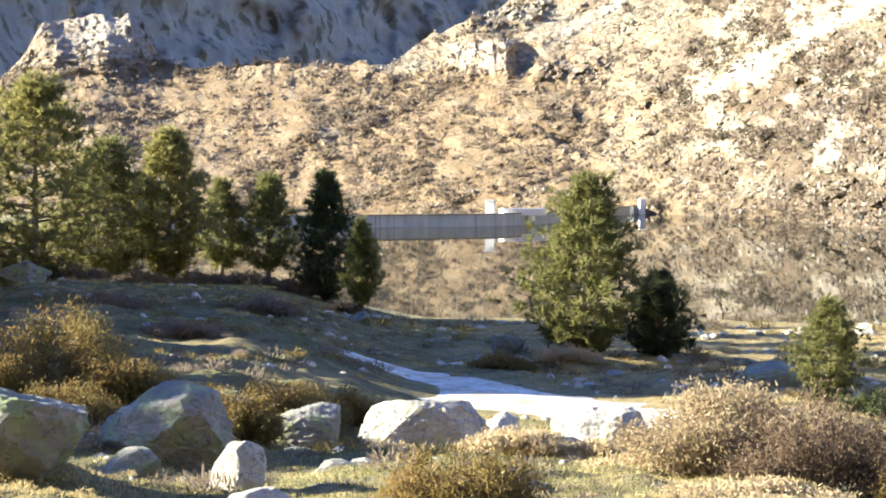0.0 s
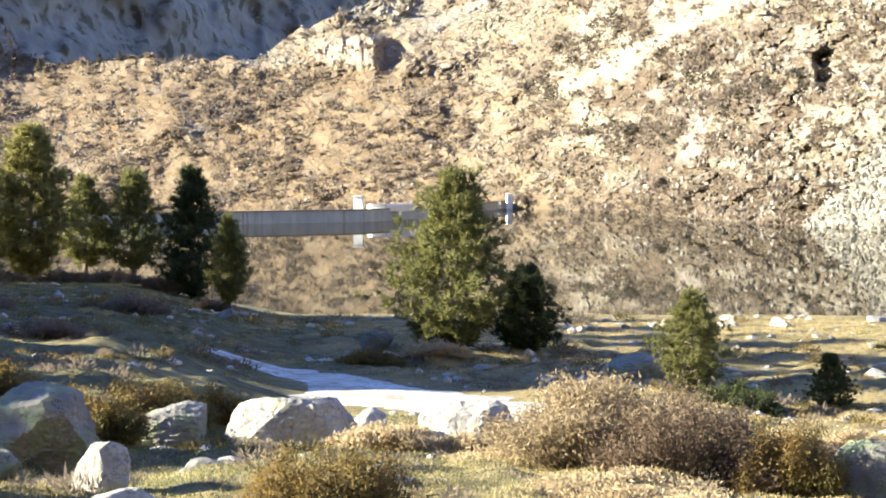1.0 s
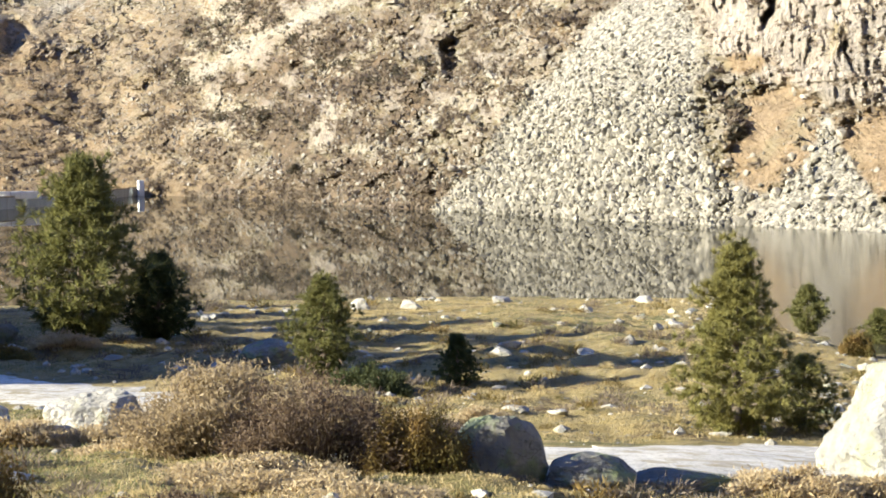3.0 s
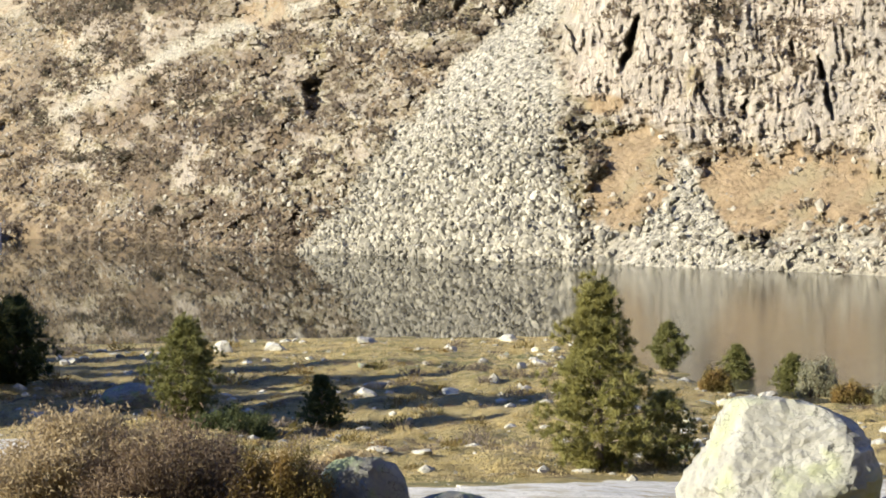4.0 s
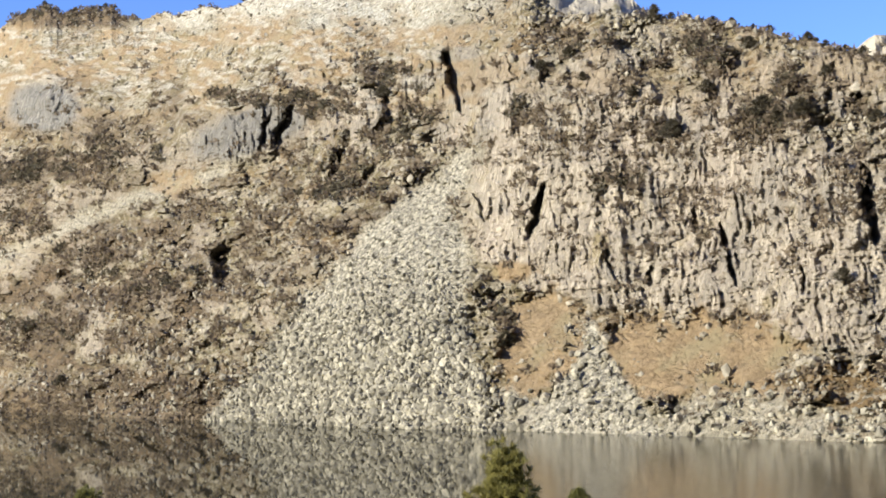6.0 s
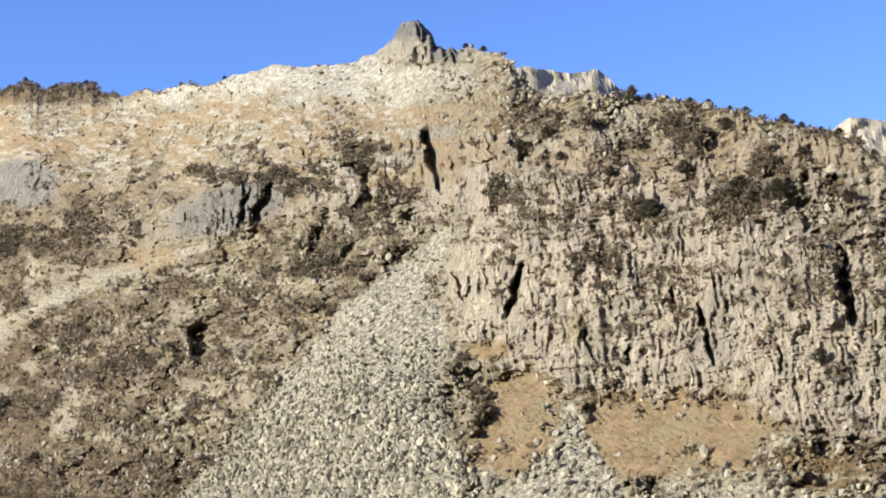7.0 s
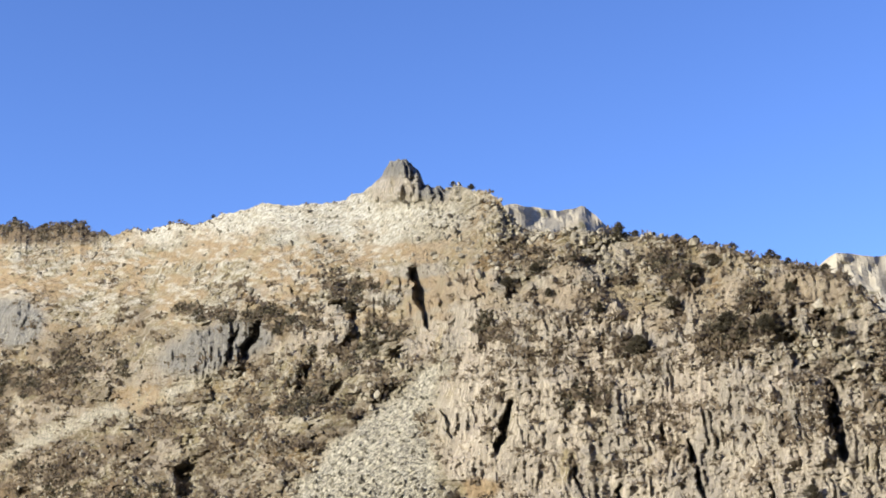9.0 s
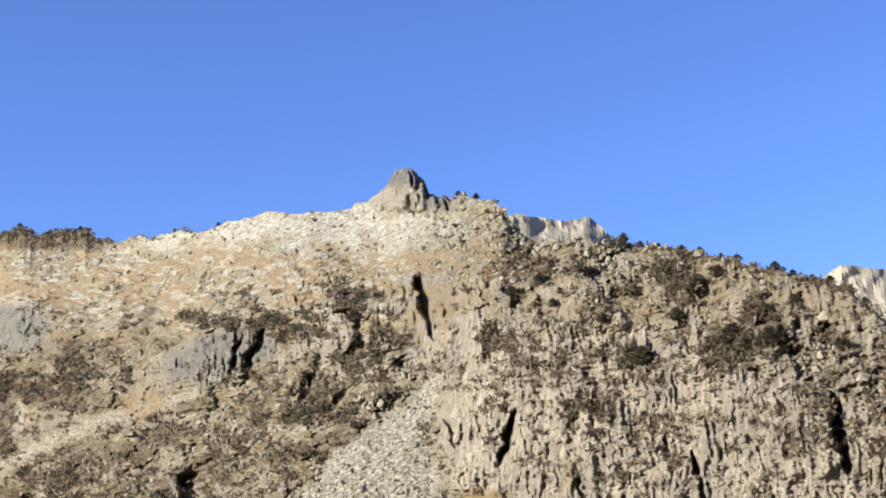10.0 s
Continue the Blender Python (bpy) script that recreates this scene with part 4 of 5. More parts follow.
for az_, d_, h_, w_, words_, seed_ in PINES:
    pine(at(az_, d_), h_, w_, seed_, words_, M_PINE_DARK if seed_ in (6, 9) else M_PINE_SUNLIT if seed_ in (1, 3, 12, 13) else M_PINE, 0.16 if seed_ in (4, 5, 7) else 0.05 if seed_ < 4 else 0.02,
         fat=0.2 if seed_ == 12 else 0.5 if seed_ in (10, 14) else 0.35, dense=1.3 if az_ < -20 else 1.2 if seed_ in (1, 2, 3, 8) else 0.55 if h_ < 2.2 else 1.0 if seed_ not in (4, 5, 7) else 0.7)
pine(at(18.8, 43), 1.4, 1.25, 11, "small dark cone-shaped juniper in the meadow", M_PINE_DARK, 0.0, "meadow junipers", 0.2, 0.6)


def shrub(az, d, width, height, seed, label, material, leaves=2500, leaf=0.05, category="shrub"):
    """A low shrub: a fan of thin stems with leafy ends."""
    rng, rnd = np.random.default_rng(seed), random.Random(seed)
    ob = thing("shrub", at(az, d, 0.03), label, category, "hillside shrubs", -az)
    stems = bmesh.new()
    C, W = [], []
    n = 80
    for i in range(n):
        x, y = rng.uniform(-1, 1), rng.uniform(-1, 1) * 0.6
        h = height * math.sqrt(max(0.05, 1 - (x * x + y * y) * 0.85)) * rng.uniform(0.6, 1.2) * (0.58 + 0.58 * float(vnoise(x * 2.6 + seed, y * 2.6, seed)))
        foot = Vector((x * width * 0.36, y * width * 0.36, 0))
        tip = Vector((x * width * 0.5, y * width * 0.5, h))
        tube(stems, foot, tip, 0.012, 0.004, 4)
        m = leaves * 9 // (2 * n)
        k = 1.02 - 0.85 * rng.random(m) ** 1.7
        spread = 0.05 * width
        c = np.array(foot)[None] * (1 - k)[:, None] + np.array(tip)[None] * k[:, None] + rng.normal(size=(m, 3)) * np.array([spread, spread, 0.08 * height])
        c[:, 2] = np.maximum(c[:, 2], 0.02)
        C.append(c)
        W.append(np.repeat(np.array((tip - foot).normalized())[None], m, 0))
    C, W = np.concatenate(C), np.concatenate(W)
    W = W + rng.normal(size=W.shape) * 1.1
    W /= np.linalg.norm(W, axis=1)[:, None]
    V, F = blades(C, W, leaf * rng.uniform(0.9, 2.4, len(C)), leaf * rng.uniform(0.28, 0.65, len(C)), rng)
    tagged(part("branchwork", stems, M_TWIG, ob), kind="stuff")
    under(sheet("foliage", V, F, material), ob)
    return ob


SHRUBS = [
    (10.9, 19.6, 3.0, 0.98, 1, "wide dry broom bush, straw-brown and twiggy", M_BROOM, 6500, 0.05),
    # separate dark shrub that gives the broom bush its shaded right half
    (13.7, 18.7, 2.1, 1.0, 2, "dark twiggy shrub added as the shaded end of the broom bush", M_TWIG, 2600, 0.045),
    (0.4, 10.8, 1.25, 0.56, 3, "low rusty-yellow heath bush on the near slope", M_RUST, 3200, 0.03),
    (14.0, 11.5, 0.9, 0.3, 4, "low brown heath bush on the near slope", M_RUST, 2400, 0.03),
    (-14.2, 27.0, 3.1, 1.35, 5, "rounded rusty-orange heath bush above the boulders", M_RUST, 4600, 0.05),
    (-11.7, 26.2, 2.0, 0.95, 56, "rusty-orange heath bush above the boulders", M_RUST, 3400, 0.05),
    (-13.6, 24.2, 1.7, 0.8, 57, "brown heath bush behind the lichened boulder", M_RUST, 2600, 0.045),
    (-16.2, 26.0, 1.8, 1.0, 6, "rusty heath bush above the boulders", M_RUST, 2500, 0.05),
    (-5.7, 26.0, 2.0, 0.8, 7, "low rusty heath bush topped by a stone", M_RUST, 3000, 0.05),
    (-3.2, 27.0, 1.2, 0.6, 8, "low rusty heath bush beside the path", M_RUST, 2000, 0.05),
    (-8.6, 25.0, 1.6, 0.7, 9, "dark olive heath between the boulders", M_SCRUB, 2200, 0.05),
    (18.7, 21.0, 1.3, 0.7, 10, "dark brown heath beside the rounded boulder", M_TWIG, 2200, 0.045),
    (2.9, 24.0, 1.1, 0.35, 11, "tuft of ochre dry grass between pale boulders", M_STRAW, 2000, 0.05),
    (15.5, 41.0, 2.1, 0.75, 13, "low dark spreading juniper behind the broom", M_PINE_DARK, 4200, 0.06),
    (17.2, 18.4, 1.2, 1.0, 20, "reddish brown heath beside the rounded boulder", M_RUST, 2400, 0.04),
    (-1.6, 21.6, 1.3, 0.26, 21, "bleached golden grass at the foot of the boulder", M_GOLD, 2000, 0.05),
    (2.6, 21.8, 1.5, 0.36, 22, "bleached golden grass between pale boulders", M_GOLD, 2400, 0.05),
    (5.3, 21.9, 1.2, 0.24, 23, "bleached golden grass at the foot of the boulder", M_GOLD, 1800, 0.05),
    (8.0, 20.0, 1.9, 0.24, 24, "bleached golden grass before the broom bush", M_GOLD, 2400, 0.05),
    (11.0, 16.6, 2.2, 0.2, 25, "bleached golden grass before the broom bush", M_GOLD, 2600, 0.045),
    (14.6, 15.6, 1.9, 0.2, 26, "bleached golden grass before the broom bush", M_GOLD, 2200, 0.045),
    (17.2, 28.6, 1.5, 0.42, 27, "pale tussock of dry grass past the broom bush", M_GOLD, 1800, 0.06),
    (19.8, 29.4, 1.3, 0.5, 28, "pale tussock of dry grass past the broom bush", M_GOLD, 1800, 0.06),
    (30.6, 19.6, 1.6, 0.36, 29, "pale grass tussock before the huge boulder", M_GOLD, 2200, 0.05),
    (33.4, 20.0, 1.2, 0.28, 30, "pale grass tussock before the huge boulder", M_GOLD, 1800, 0.05),
    (-7.6, 23.4, 1.5, 0.7, 31, "dark brown heath between the boulders", M_RUST, 2200, 0.045),
    (8.5, 11.4, 0.9, 0.26, 32, "low brown heath bush on the near slope", M_TWIG, 2000, 0.03),
    (22.0, 12.4, 1.0, 0.24, 33, "low brown heath bush on the near slope", M_RUST, 2200, 0.03),
    (-13.3, 80.0, 3.2, 0.85, 41, "dark juniper scrub under the pines", M_SCRUB, 900, 0.11),
    (-11.0, 82.0, 2.6, 0.65, 42, "dark juniper scrub under the pines", M_SCRUB, 900, 0.11),
    (-8.9, 84.0, 2.8, 0.59, 43, "dark juniper scrub under the pines", M_SCRUB, 900, 0.11),
    (-7.1, 85.0, 3.0, 0.78, 44, "dark juniper scrub under the pines", M_SCRUB, 900, 0.11),
    (-5.3, 84.0, 2.4, 0.91, 45, "dark juniper scrub under the pines", M_SCRUB, 900, 0.11),
    (-3.6, 78.0, 2.0, 0.59, 46, "dark juniper scrub under the pines", M_SCRUB, 900, 0.11),
    (-9.5, 46.0, 2.2, 0.5, 47, "low dark heath on the shaded slope", M_SCRUB, 1600, 0.07),
    (-6.4, 60.0, 2.6, 0.6, 48, "low dark heath on the shaded slope", M_SCRUB, 1600, 0.08),
    (-12.0, 55.0, 2.6, 0.6, 49, "low dark heath on the shaded slope", M_SCRUB, 1600, 0.08),
    (2.2, 55.0, 2.2, 0.5, 50, "low russet heath beside the lone pine", M_RUST, 1600, 0.08),
    (4.6, 57.0, 2.4, 0.5, 51, "dry grass and heath round the lone pine's foot", M_GOLD, 1600, 0.08),
    (36.8, 62.0, 1.5, 1.4, 52, "grey twiggy willow at the water's edge", M_WILLOW, 1500, 0.08),
    (38.0, 60.0, 1.5, 0.9, 53, "reddish bare bush at the water's edge", M_RUST, 1000, 0.08),
    (39.6, 57.0, 1.7, 1.0, 54, "grey twiggy willow at the water's edge", M_WILLOW, 1300, 0.08),
    (41.0, 54.0, 1.8, 1.1, 55, "grey twiggy willow at the water's edge", M_WILLOW, 1300, 0.08),
    (33.2, 60.0, 1.2, 1.0, 12, "reddish bare bush at the water's edge", M_RUST, 1500, 0.08),
]
for az_, d_, w_, h_, seed_, words_, mat_, n_, leaf_ in SHRUBS:
    shrub(az_, d_, w_, h_, seed_, words_, mat_, n_, leaf_)


def make_grass():
    """Short turf: dense enough to hide the soil in the open, thin on the bare patches."""
    rng = np.random.default_rng(5)
    n = 640000
    az, d = rng.uniform(-18, 45, n), 9 + 78 * rng.random(n) ** 1.6
    x, y = d * np.sin(np.radians(az)), d * np.cos(np.radians(az))
    z = land(az, d)
    keep = (fbm(x * 0.35, y * 0.35, 15, 4) + 0.25 * (rng.random(n) - 0.5) + 0.25 * smooth(22, 14, d) > 0.47) & (z > 0.1) & (off_track(x, y) > 1.7 + 0.5 * rng.random(n))
    az, d, x, y, z = az[keep], d[keep], x[keep], y[keep], z[keep]
    way = np.stack([rng.normal(size=len(x)) * 0.55, rng.normal(size=len(x)) * 0.55, np.ones(len(x))], -1)
    way /= np.linalg.norm(way, axis=1)[:, None]
    far = 0.6 + d / 65
    ln = rng.uniform(0.025, 0.075, len(x)) * far
    V, F = blades(np.stack([x, y, z], -1) + way * (ln * 0.4)[:, None], way, ln, rng.uniform(0.010, 0.022, len(x)) * far, rng)
    green_share = (fbm(x * 0.09, y * 0.09, 17, 3) + 0.5 * smooth(6, -4, x) * smooth(17, 26, y) - 0.14 * smooth(26, 16, y) - 0.30 * smooth(4, 11, x) + 0.35 * (rng.random(len(x)) - 0.5)) > 0.60
    for name, mat, which, words in (("dry_grass", M_STRAW, ~green_share, "short dry straw-coloured grass over the meadow"), ("green_grass", M_GREEN, green_share, "short dull green grass, mostly on the left slope")):
        tri = np.flatnonzero(which)
        tagged(sheet(name, V.reshape(-1, 3, 3)[tri].reshape(-1, 3), np.arange(3 * len(tri)).reshape(-1, 3), mat), words, "grass", kind="stuff")


make_grass()


def make_cover():
    """Low heath cushions and stones too many to count, over the near slopes."""
    rng = np.random.default_rng(23)
    for name, n, per, lo, hi, mat, seed, words, category in (
            ("heath_cushions", 420, 110, 0.12, 0.42, M_RUST, 3, "low rusty heath cushions scattered over the slope", "heath"),
            ("olive_cushions", 800, 110, 0.12, 0.40, M_SCRUB, 7, "low dark olive heath cushions scattered over the slope", "heath"),
            ("grass_cushions", 900, 120, 0.08, 0.26, M_STRAW, 11, "tussocks of straw-coloured grass over the meadow", "grass")):
        az, d = rng.uniform(-18, 44, n * 3), 9.5 + 75 * rng.random(n * 3) ** 1.5
        x, y = d * np.sin(np.radians(az)), d * np.cos(np.radians(az))
        z = land(az, d)
        keep = (fbm(x * 0.18, y * 0.18, seed, 4) > 0.52) & (z > 0.15) & (off_track(x, y) > 2.1)
        base = np.stack([x, y, z], -1)[keep][:n]
        m = len(base)
        r = lo + (hi - lo) * rng.random(m) ** 2
        r = r * (0.7 + np.hypot(base[:, 0], base[:, 1]) / 60)
        off = rng.normal(size=(m, per, 3))
        off /= np.linalg.norm(off, axis=2)[..., None]
        off *= rng.random((m, per, 1)) ** 0.4
        off[..., 2] = np.abs(off[..., 2]) * 0.6
        C = (base[:, None] + off * r[:, None, None]).reshape(-1, 3)
        way = off.reshape(-1, 3) + rng.normal(size=C.shape) * 0.4 + np.array([0, 0, 0.5])
        way /= np.linalg.norm(way, axis=1)[:, None]
        rr = np.repeat(r, per)
        V, F = blades(C, way, rr * rng.uniform(0.2, 0.5, len(C)), rr * rng.uniform(0.04, 0.10, len(C)), rng)
        tagged(sheet(name, V, F, mat), words, category, kind="stuff")
    n = 2400
    az, d = rng.uniform(-17, 43, n), 11 + 76 * rng.random(n) ** 1.1
    x, y = d * np.sin(np.radians(az)), d * np.cos(np.radians(az))
    z = land(az, d)
    keep = (z > 0.05) & (fbm(x * 0.25, y * 0.25, 19, 3) > 0.47) & (off_track(x, y) > 0.9)
    x, y, z, d = x[keep], y[keep], z[keep], d[keep]
    n = len(x)
    V0, F0 = ico(1)
    r = (0.04 + 0.22 * rng.random(n) ** 3) * (0.6 + d / 70)
    V = V0[None] * rng.uniform(0.7, 1.2, (n, len(V0), 1)) * rng.uniform(0.5, 1.1, (n, 1, 3)) * np.array([1, 1, 0.7]) * r[:, None, None] + np.stack([x, y, z], -1)[:, None]
    F = F0[None] + (np.arange(n) * len(V0))[:, None, None]
    tagged(sheet("loose_stones", V.reshape(-1, 3), F.reshape(-1, 3), M_PALE), "small pale stones strewn through the turf", "stones", kind="stuff")


# ---- scatter on the mountain ----
def ico(level):
    bm = bmesh.new()
    bmesh.ops.create_icosphere(bm, subdivisions=level, radius=1.0)
    V, F = np.array([v.co[:] for v in bm.verts]), np.array([[v.index for v in f.verts] for f in bm.faces])
    bm.free()
    return V, F


make_cover()


def pick(weight, n, rng):
    p = weight.ravel() / weight.sum()
    idx = rng.choice(p.size, n, p=p)
    return idx


def make_scree():
    rng = np.random.default_rng(9)
    A, E, D, scree, cliff, brown, heath = M_GRID[:7]
    P = polar(A, E, D).reshape(-1, 3)
    inview = (A > -17) & (A < 45)
    low = smooth(6, -1, E)
    talus = smooth(2.6, 0.0, 18.3 - A) * smooth(1.4, -0.4, E) * (A < 24) * smooth(0.42, 0.55, fbm(A * 1.3, E * 2.0, 84, 4))
    for name, weight, n, lo, hi, words in (
            ("scree_rocks", np.maximum(scree, 0.45 * talus) * (0.3 + low) * inview * np.where(A > 28.8, 0.12, 1.0), 18000, 0.22, 1.15, "pale tumbled scree rocks of all sizes on the slope"),
            ("slope_rocks", (1 - scree) * (1 - cliff) * (1 - brown * 0.8) * (1 - 0.6 * smooth(8, 3, A) * smooth(4.8, 3.8, E)) * inview * (0.25 + smooth(0.45, 0.56, fbm(A * 0.8, E * 1.2, 81, 4)) + 1.3 * smooth(10.8, 12.4, E)) * D / 250 * (1 + smooth(24, 21, A) * smooth(9.5, 8, E)), 14500, 0.35, 1.4,
             "pale rocks strewn over the dry slope")):
        idx = pick(weight, n, rng)
        V0, F0 = ico(1)
        r = (lo + (hi - lo) * rng.random(n) ** 4) * np.where(name == "scree_rocks", (0.55 + 0.62 * low * (A < 28.6) + 0.35 * (A >= 28.6)).ravel()[idx], 1.0)
        sq = rng.uniform(0.5, 1.25, (n, 1, 3)) * r[:, None, None] * 0.6
        V = V0[None] * rng.uniform(0.6, 1.3, (n, len(V0), 1)) * sq + (P[idx] + rng.normal(size=(n, 3)) * 0.2 + r[:, None] * np.array([0, 0, 0.22]))[:, None]
        F = F0[None] + (np.arange(n) * len(V0))[:, None, None]
        tagged(sheet(name, V.reshape(-1, 3), F.reshape(-1, 3), M_SCREE if name == "scree_rocks" else M_SLOPE), words, "rocks", kind="stuff")


make_scree()


def make_scree_blocks(parent):
    """The larger blocks at the foot of the scree, each by itself."""
    rng, rnd = np.random.default_rng(19), random.Random(19)
    A, E, D, scree = M_GRID[:4]
    P = polar(A, E, D).reshape(-1, 3)
    idx = pick(scree * smooth(2.5, -1.5, E) * (A > 17.5) * (A < 29.5), 290, rng)
    kinds = []
    V0, F0 = ico(2)
    for _ in range(10):
        n = V0 / np.linalg.norm(V0, axis=1)[:, None]
        r = np.ones(len(n))
        for _ in range(9):
            v = rng.normal(size=3)
            c = n @ (v / np.linalg.norm(v))
            r = np.minimum(r, np.where(c > 0.1, rng.uniform(0.5, 0.85) / np.maximum(c, 0.1), 9))
        me = bpy.data.meshes.new("scree_block")
        me.from_pydata((n * r[:, None] * rng.uniform(0.7, 1.1, 3)).tolist(), [], F0.tolist())
        me.materials.append(M_SCREE)
        kinds.append(me)
    for i in idx:
        ob = new("scree_block", kinds[rnd.randrange(10)])
        w = rnd.uniform(0.55, 1.15)
        ob.matrix_basis = Matrix.Translation(P[i]) @ pose(0, 0, 0, rnd.uniform(-40, 40), rnd.uniform(-40, 40), rnd.uniform(0, 360)) @ Matrix.Scale(w, 4)
        ob.parent = parent


make_scree_blocks(MOUNTAIN)


def make_scrub():
    rng = np.random.default_rng(12)
    A, E, D, scree, cliff, brown, heath = M_GRID[:7]
    P = polar(A, E, D).reshape(-1, 3)
    inview = (A > -17) & (A < 45)
    dens = smooth(0.47, 0.56, fbm(A * 0.7, E * 1.1, 83, 4)) + 0.2
    upper = smooth(12.5, 10.5, E) + 0.04
    belt = smooth(2.6, 0.5, np.abs(E - (9.6 - np.abs(A - 27) * 0.12))) * smooth(20, 24, A)
    clumps = sum(smooth(1.35, 0.5, np.hypot((A - a) / w, (E - e) / h) + 2.2 * (fbm(A * 2, E * 2.6, 85, 3) - 0.5)) for a, e, w, h in THICKETS)
    weight = clumps * (2.3 + 1.4 * smooth(24, 20, A)) * (1 - 0.9 * scree) * inview + 0.9 * dens * (1 - scree) * (1 - cliff * 0.5) * (1 - brown * 0.9 * smooth(27, 29, A)) * upper * inview * (1 - 0.75 * smooth(27.3, 28.3, A) * smooth(33, 32, A) * smooth(3.6, 2.6, E)) * (1 - 0.7 * smooth(38, 39, A) * smooth(4.5, 3.5, E)) * (0.6 + 0.9 * cliff * smooth(29, 30.5, A) * smooth(4.6, 6.4, E) * smooth(9.5, 8.0, E) + 0.5 * belt * (0.4 + smooth(27, 30, A)) + 1.2 * heath + 0.9 * smooth(24, 21, A) * smooth(8, 12, A) * smooth(9.5, 8, E) + 1.6 * smooth(21, 18, A) * smooth(6, 10, A) * smooth(4.5, 2.5, E))
    fringe = np.zeros_like(weight)
    fringe[-6:] = (smooth(33, 35, A) * smooth(44.5, 43, A) * 1.0 + smooth(10.5, 11.5, A) * smooth(15.8, 15, A) * 4.0 + smooth(15, 16, A) * smooth(21, 19.5, A) * 0.9 + 0.08 * (np.abs(A - 26.8) > 2))[-6:] * inview[-6:]
    dark = clumps ** 2 * inview * (1 - 0.95 * scree) * (0.5 + smooth(25, 20, A)) * (0.25 + smooth(0.46, 0.56, fbm(A * 1.9, E * 2.6, 86, 3)))
    for name, where, n, least, most, material, words in (
            ("hill_scrub", weight, 12500, 0.4, 1.7, M_SCRUB, "brownish scrub dotting the mountainside"),
            ("ridge_scrub", fringe, 600, 0.3, 1.1, M_SCRUB, "brownish scrub along the mountain's crest"),
            ("dwarf_pines", dark, 1500, 0.5, 1.5, M_DWARF, "dark dwarf pines gathered in thickets on the mountainside")):
        per = 20
        idx = pick(where, n, rng)
        r = (least + most * rng.random(n) ** 3) * np.sqrt(D.ravel()[idx] / 260)
        off = rng.normal(size=(n, per, 3))
        off /= np.linalg.norm(off, axis=2)[..., None]
        off *= rng.random((n, per, 1)) ** 0.4
        off[..., 2] = np.abs(off[..., 2]) * 0.85
        C = (P[idx][:, None] + off * r[:, None, None]).reshape(-1, 3)
        way = off.reshape(-1, 3) + rng.normal(size=(n * per, 3)) * 0.5
        way /= np.linalg.norm(way, axis=1)[:, None]
        rr = np.repeat(r, per)
        V, F = blades(C, way, rr * rng.uniform(0.35, 0.8, len(C)), rr * rng.uniform(0.25, 0.5, len(C)), rng)
        tagged(sheet(name, V, F, material), words, "scrub", kind="stuff")


make_scrub()


def on_mountain(az, el):
    A, E, D = M_GRID[:3]
    j = int(np.argmin(np.abs(M_AZ - az)))
    i = int(np.argmin(np.abs(E[:, j] - el)))
    return Vector(polar(A[i, j], E[i, j], D[i, j]))


def make_skyline_pines():
    """Small weathered pines along the ridge and on the upper cliffs."""
    rnd = random.Random(31)
    first = pine(on_mountain(34.8, 12.6), 2.6, 2.2, 60, "small dark weathered pine on the mountain ridge", M_DWARF, 0.05, "ridge pines", 0.3, 0.35)
    spots = [(a, 30.0) for a in (33.2, 35.4, 36.1, 36.9, 37.6, 38.4, 39.0, 40.3, 40.6, 40.9, 41.6, 42.2, 43.0, 43.4, 12.3, 13.4, 14.5, 19.5, 28.6, 29.3)]
    spots += [(40.9, 10.3), (37.6, 11.2), (38.2, 11.5), (37.3, 10.9), (40.0, 8.9), (38.6, 9.0), (39.2, 8.7), (33.9, 10.0), (31.6, 11.4), (32.1, 10.6),
              (35.3, 8.4), (30.6, 10.9), (36.6, 10.0), (29.0, 0.9), (42.6, 8.6), (24.6, 10.2), (23.2, 8.6), (22.4, 7.6), (12.9, -0.2), (41.2, 3.0)]
    for a, e in spots:
        copy_thing(first, Matrix.Translation(on_mountain(a, e)) @ pose(0, 0, 0, 0, 0, rnd.uniform(0, 360)) @ Matrix.Diagonal((*(Vector((1.5, 1.5, 0.9)) * rnd.uniform(0.22, 0.5) * (1.7 if a < 16 and e > 20 else 1.0 if e > 20 else 2.2)), 1)))


make_skyline_pines()


def make_crag_pines():
    """Dark pines on the crag at the valley's end."""
    rnd = random.Random(37)
    first = pine(on_mountain(-11.0, 4.7), 5.0, 3.4, 61, "dark pine on the crag past the dam", M_DWARF, 0.05, "crag pines", 0.3, 0.35)
    for a, e in ((-14.3, 5.4), (-13.4, 6.2), (-12.3, 5.0), (-11.4, 5.6), (-10.8, 5.4), (-13.0, 4.6), (-11.7, 6.5), (-10.5, 4.4), (-9.7, 4.1), (-9.0, 4.2), (-10.9, 6.1), (-14.8, 4.6), (-7.6, 4.4), (-6.9, 4.5)):
        copy_thing(first, Matrix.Translation(on_mountain(a, e)) @ pose(0, 0, 0, 0, 0, rnd.uniform(0, 360)) @ Matrix.Scale(rnd.uniform(0.5, 1.2), 4))


make_crag_pines()


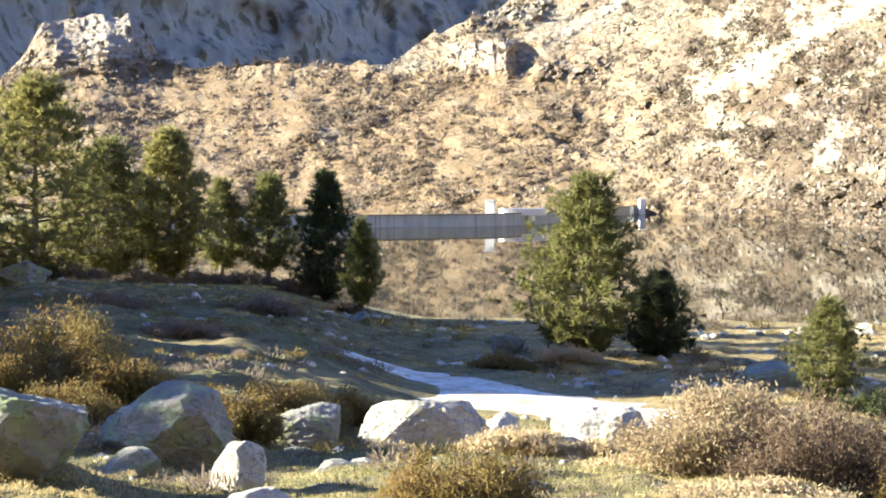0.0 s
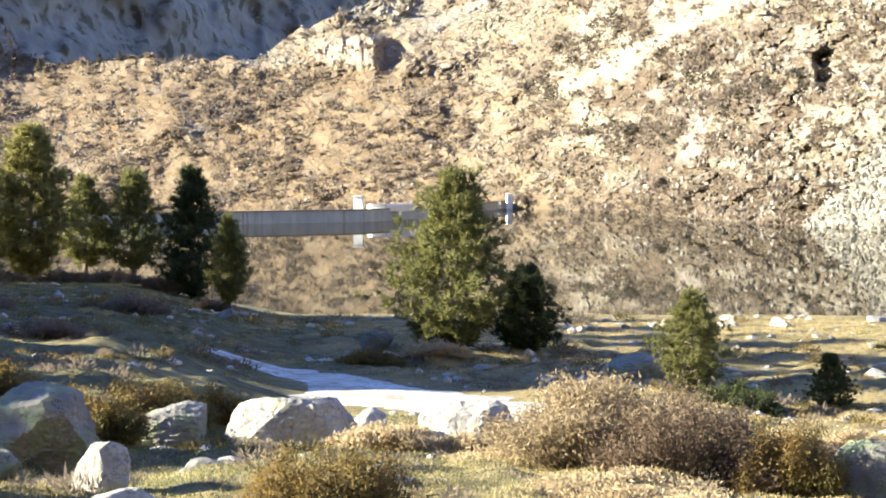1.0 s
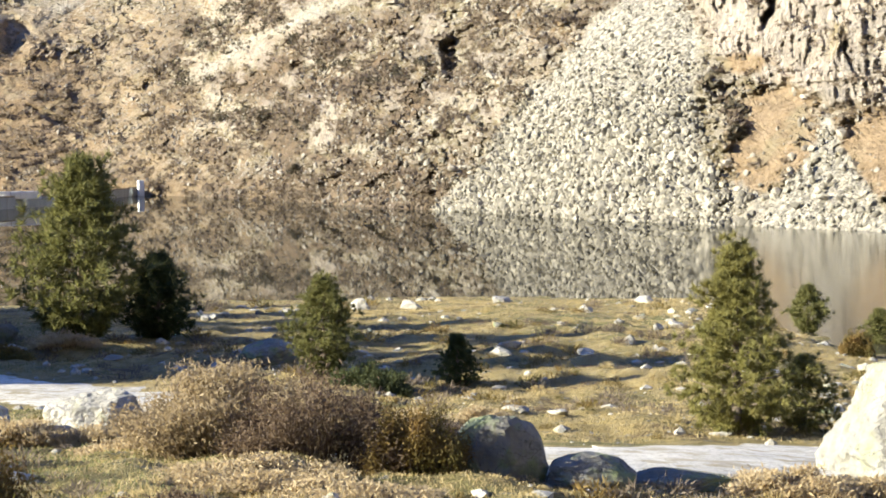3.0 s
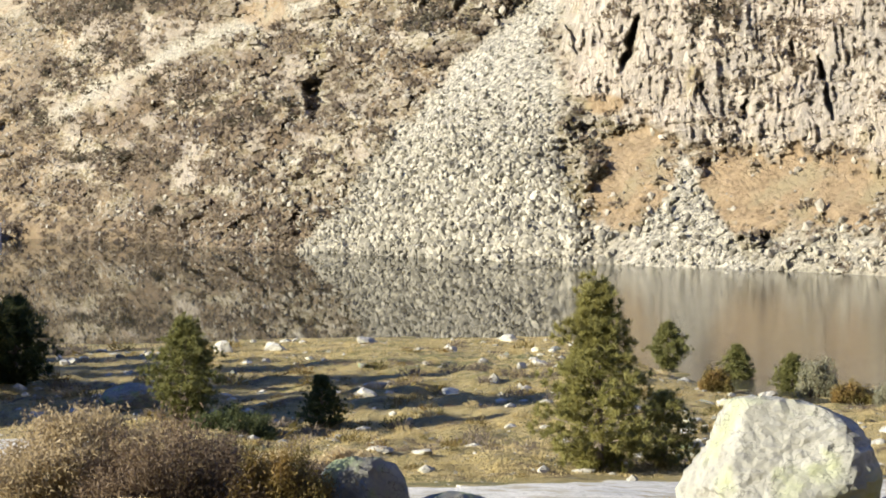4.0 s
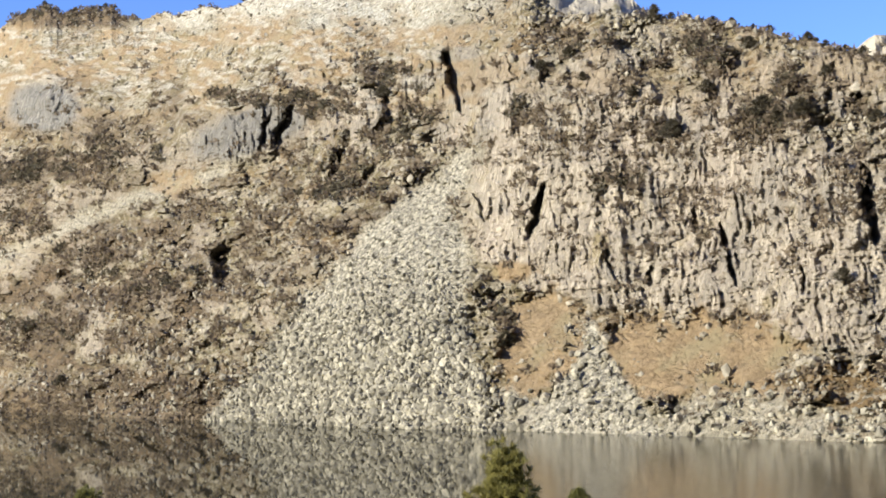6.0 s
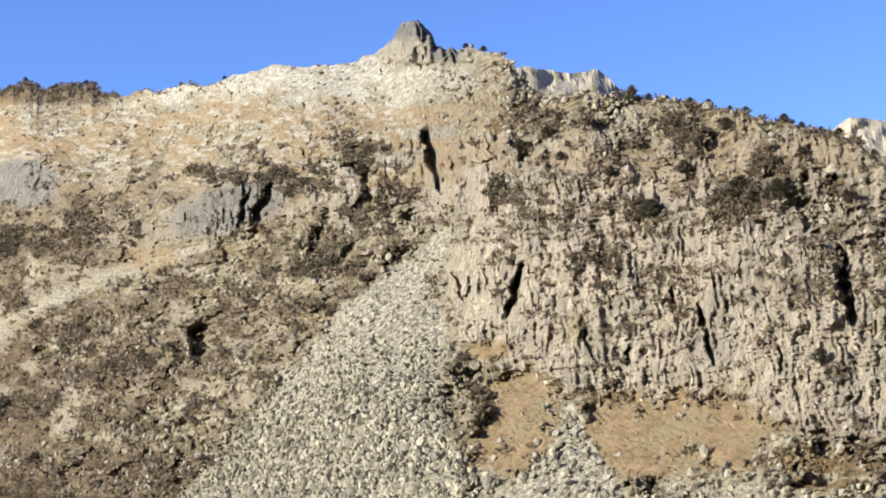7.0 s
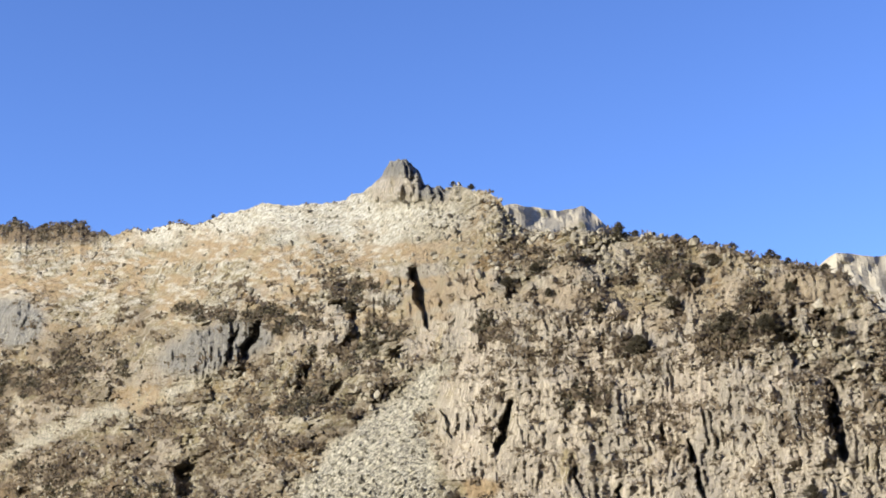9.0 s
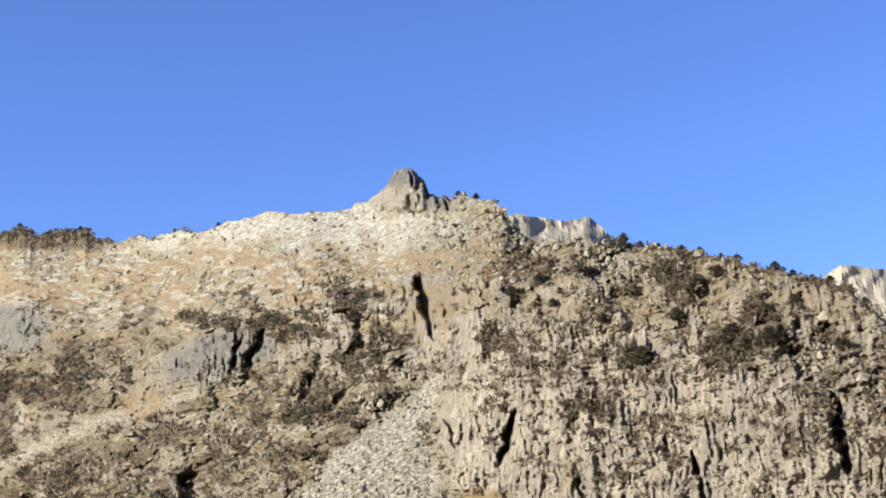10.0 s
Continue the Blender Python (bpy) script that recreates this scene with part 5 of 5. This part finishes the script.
# ---- dam ----
def make_dam():
    dam = thing("dam", (0, 0, 0), "low curved masonry dam at the end of the lake, in shade", "dam")
    az = np.linspace(-10, 7.3, 60)
    dist = np.interp(az, *DAM)
    x, y = dist * np.sin(np.radians(az)), dist * np.cos(np.radians(az))

    def wall(inset, out, z0, z1):
        nx, ny = x / dist, y / dist
        ring = [(inset, z0), (inset, z1), (out, z1), (out, z0)]
        V = np.stack([np.stack([x + nx * o, y + ny * o, np.full_like(x, z)], -1) for o, z in ring + ring[:1]], 0)
        return V.reshape(-1, 3), grid_faces(5, len(x))
    under(sheet("wall", *wall(0.0, 1.6, -3.0, 2.3), M_WALL), dam)
    under(sheet("coping", *wall(-0.2, 1.8, 2.3, 2.6), M_COPING), dam, "rust-brown coping along the crest")
    bm = bmesh.new()
    bmesh.ops.create_cube(bm, size=1.0, matrix=Matrix.Translation((x[-1] * 0.955, y[-1] * 0.955, 2.0)) @ Matrix.Diagonal((1.7, 3.4, 5.4, 1)))
    bmesh.ops.bevel(bm, geom=bm.edges[:], offset=0.1, segments=1, affect='EDGES')
    part("pillar", bm, M_WHITE, dam, "white end pillar")
    bm = bmesh.new()
    bmesh.ops.create_cube(bm, size=1.0, matrix=Matrix.Translation((17.0, 331, 2.7)) @ pose(0, 0, 0, 0, 0, 30) @ Matrix.Diagonal((11.0, 2.0, 1.6, 1)))
    bmesh.ops.bevel(bm, geom=bm.edges[:], offset=0.15, segments=1, affect='EDGES')
    part("spillway_block", bm, M_WHITE, dam, "sunlit white spillway block")
    return dam


make_dam()


def make_hut():
    az, d = 1.75, 322
    hut = thing("valve_hut", (d * math.sin(radians(az)), d * math.cos(radians(az)), 2.3), "small whitewashed concrete hut on the dam", "hut", turn=-12)
    bm = bmesh.new()
    bmesh.ops.create_cube(bm, size=1.0, matrix=Matrix.Translation((0, 0, 1.4)) @ Matrix.Diagonal((1.9, 1.9, 2.9, 1)))
    part("wall", bm, M_WHITE, hut)
    bm = bmesh.new()
    bmesh.ops.create_cube(bm, size=1.0, matrix=Matrix.Translation((0, 0, 2.95)) @ Matrix.Diagonal((2.3, 2.3, 0.25, 1)))
    part("roof", bm, M_WHITE, hut)


make_hut()


def make_stalks():
    rnd = random.Random(8)
    for i, (az, d) in enumerate(((2.0, 14.0), (2.7, 14.2), (2.4, 13.6))):
        ob = thing("dry_stalk", at(az, d), "pale dead flower stalk standing in the turf", "plant", "dry stalks")
        bm = bmesh.new()
        p = Vector((0, 0, -0.02))
        for _ in range(4):
            q = p + Vector((rnd.uniform(-0.02, 0.02), rnd.uniform(-0.02, 0.02), 0.09))
            tube(bm, p, q, 0.006, 0.005, 5)
            p = q
        part("stem", bm, M_STRAW, ob)
        bm = bmesh.new()
        bmesh.ops.create_icosphere(bm, subdivisions=2, radius=0.02, matrix=Matrix.Translation(p) @ Matrix.Diagonal((1, 1, 1.8, 1)))
        part("seed_head", bm, M_PALE, ob, "bleached seed head")


make_stalks()
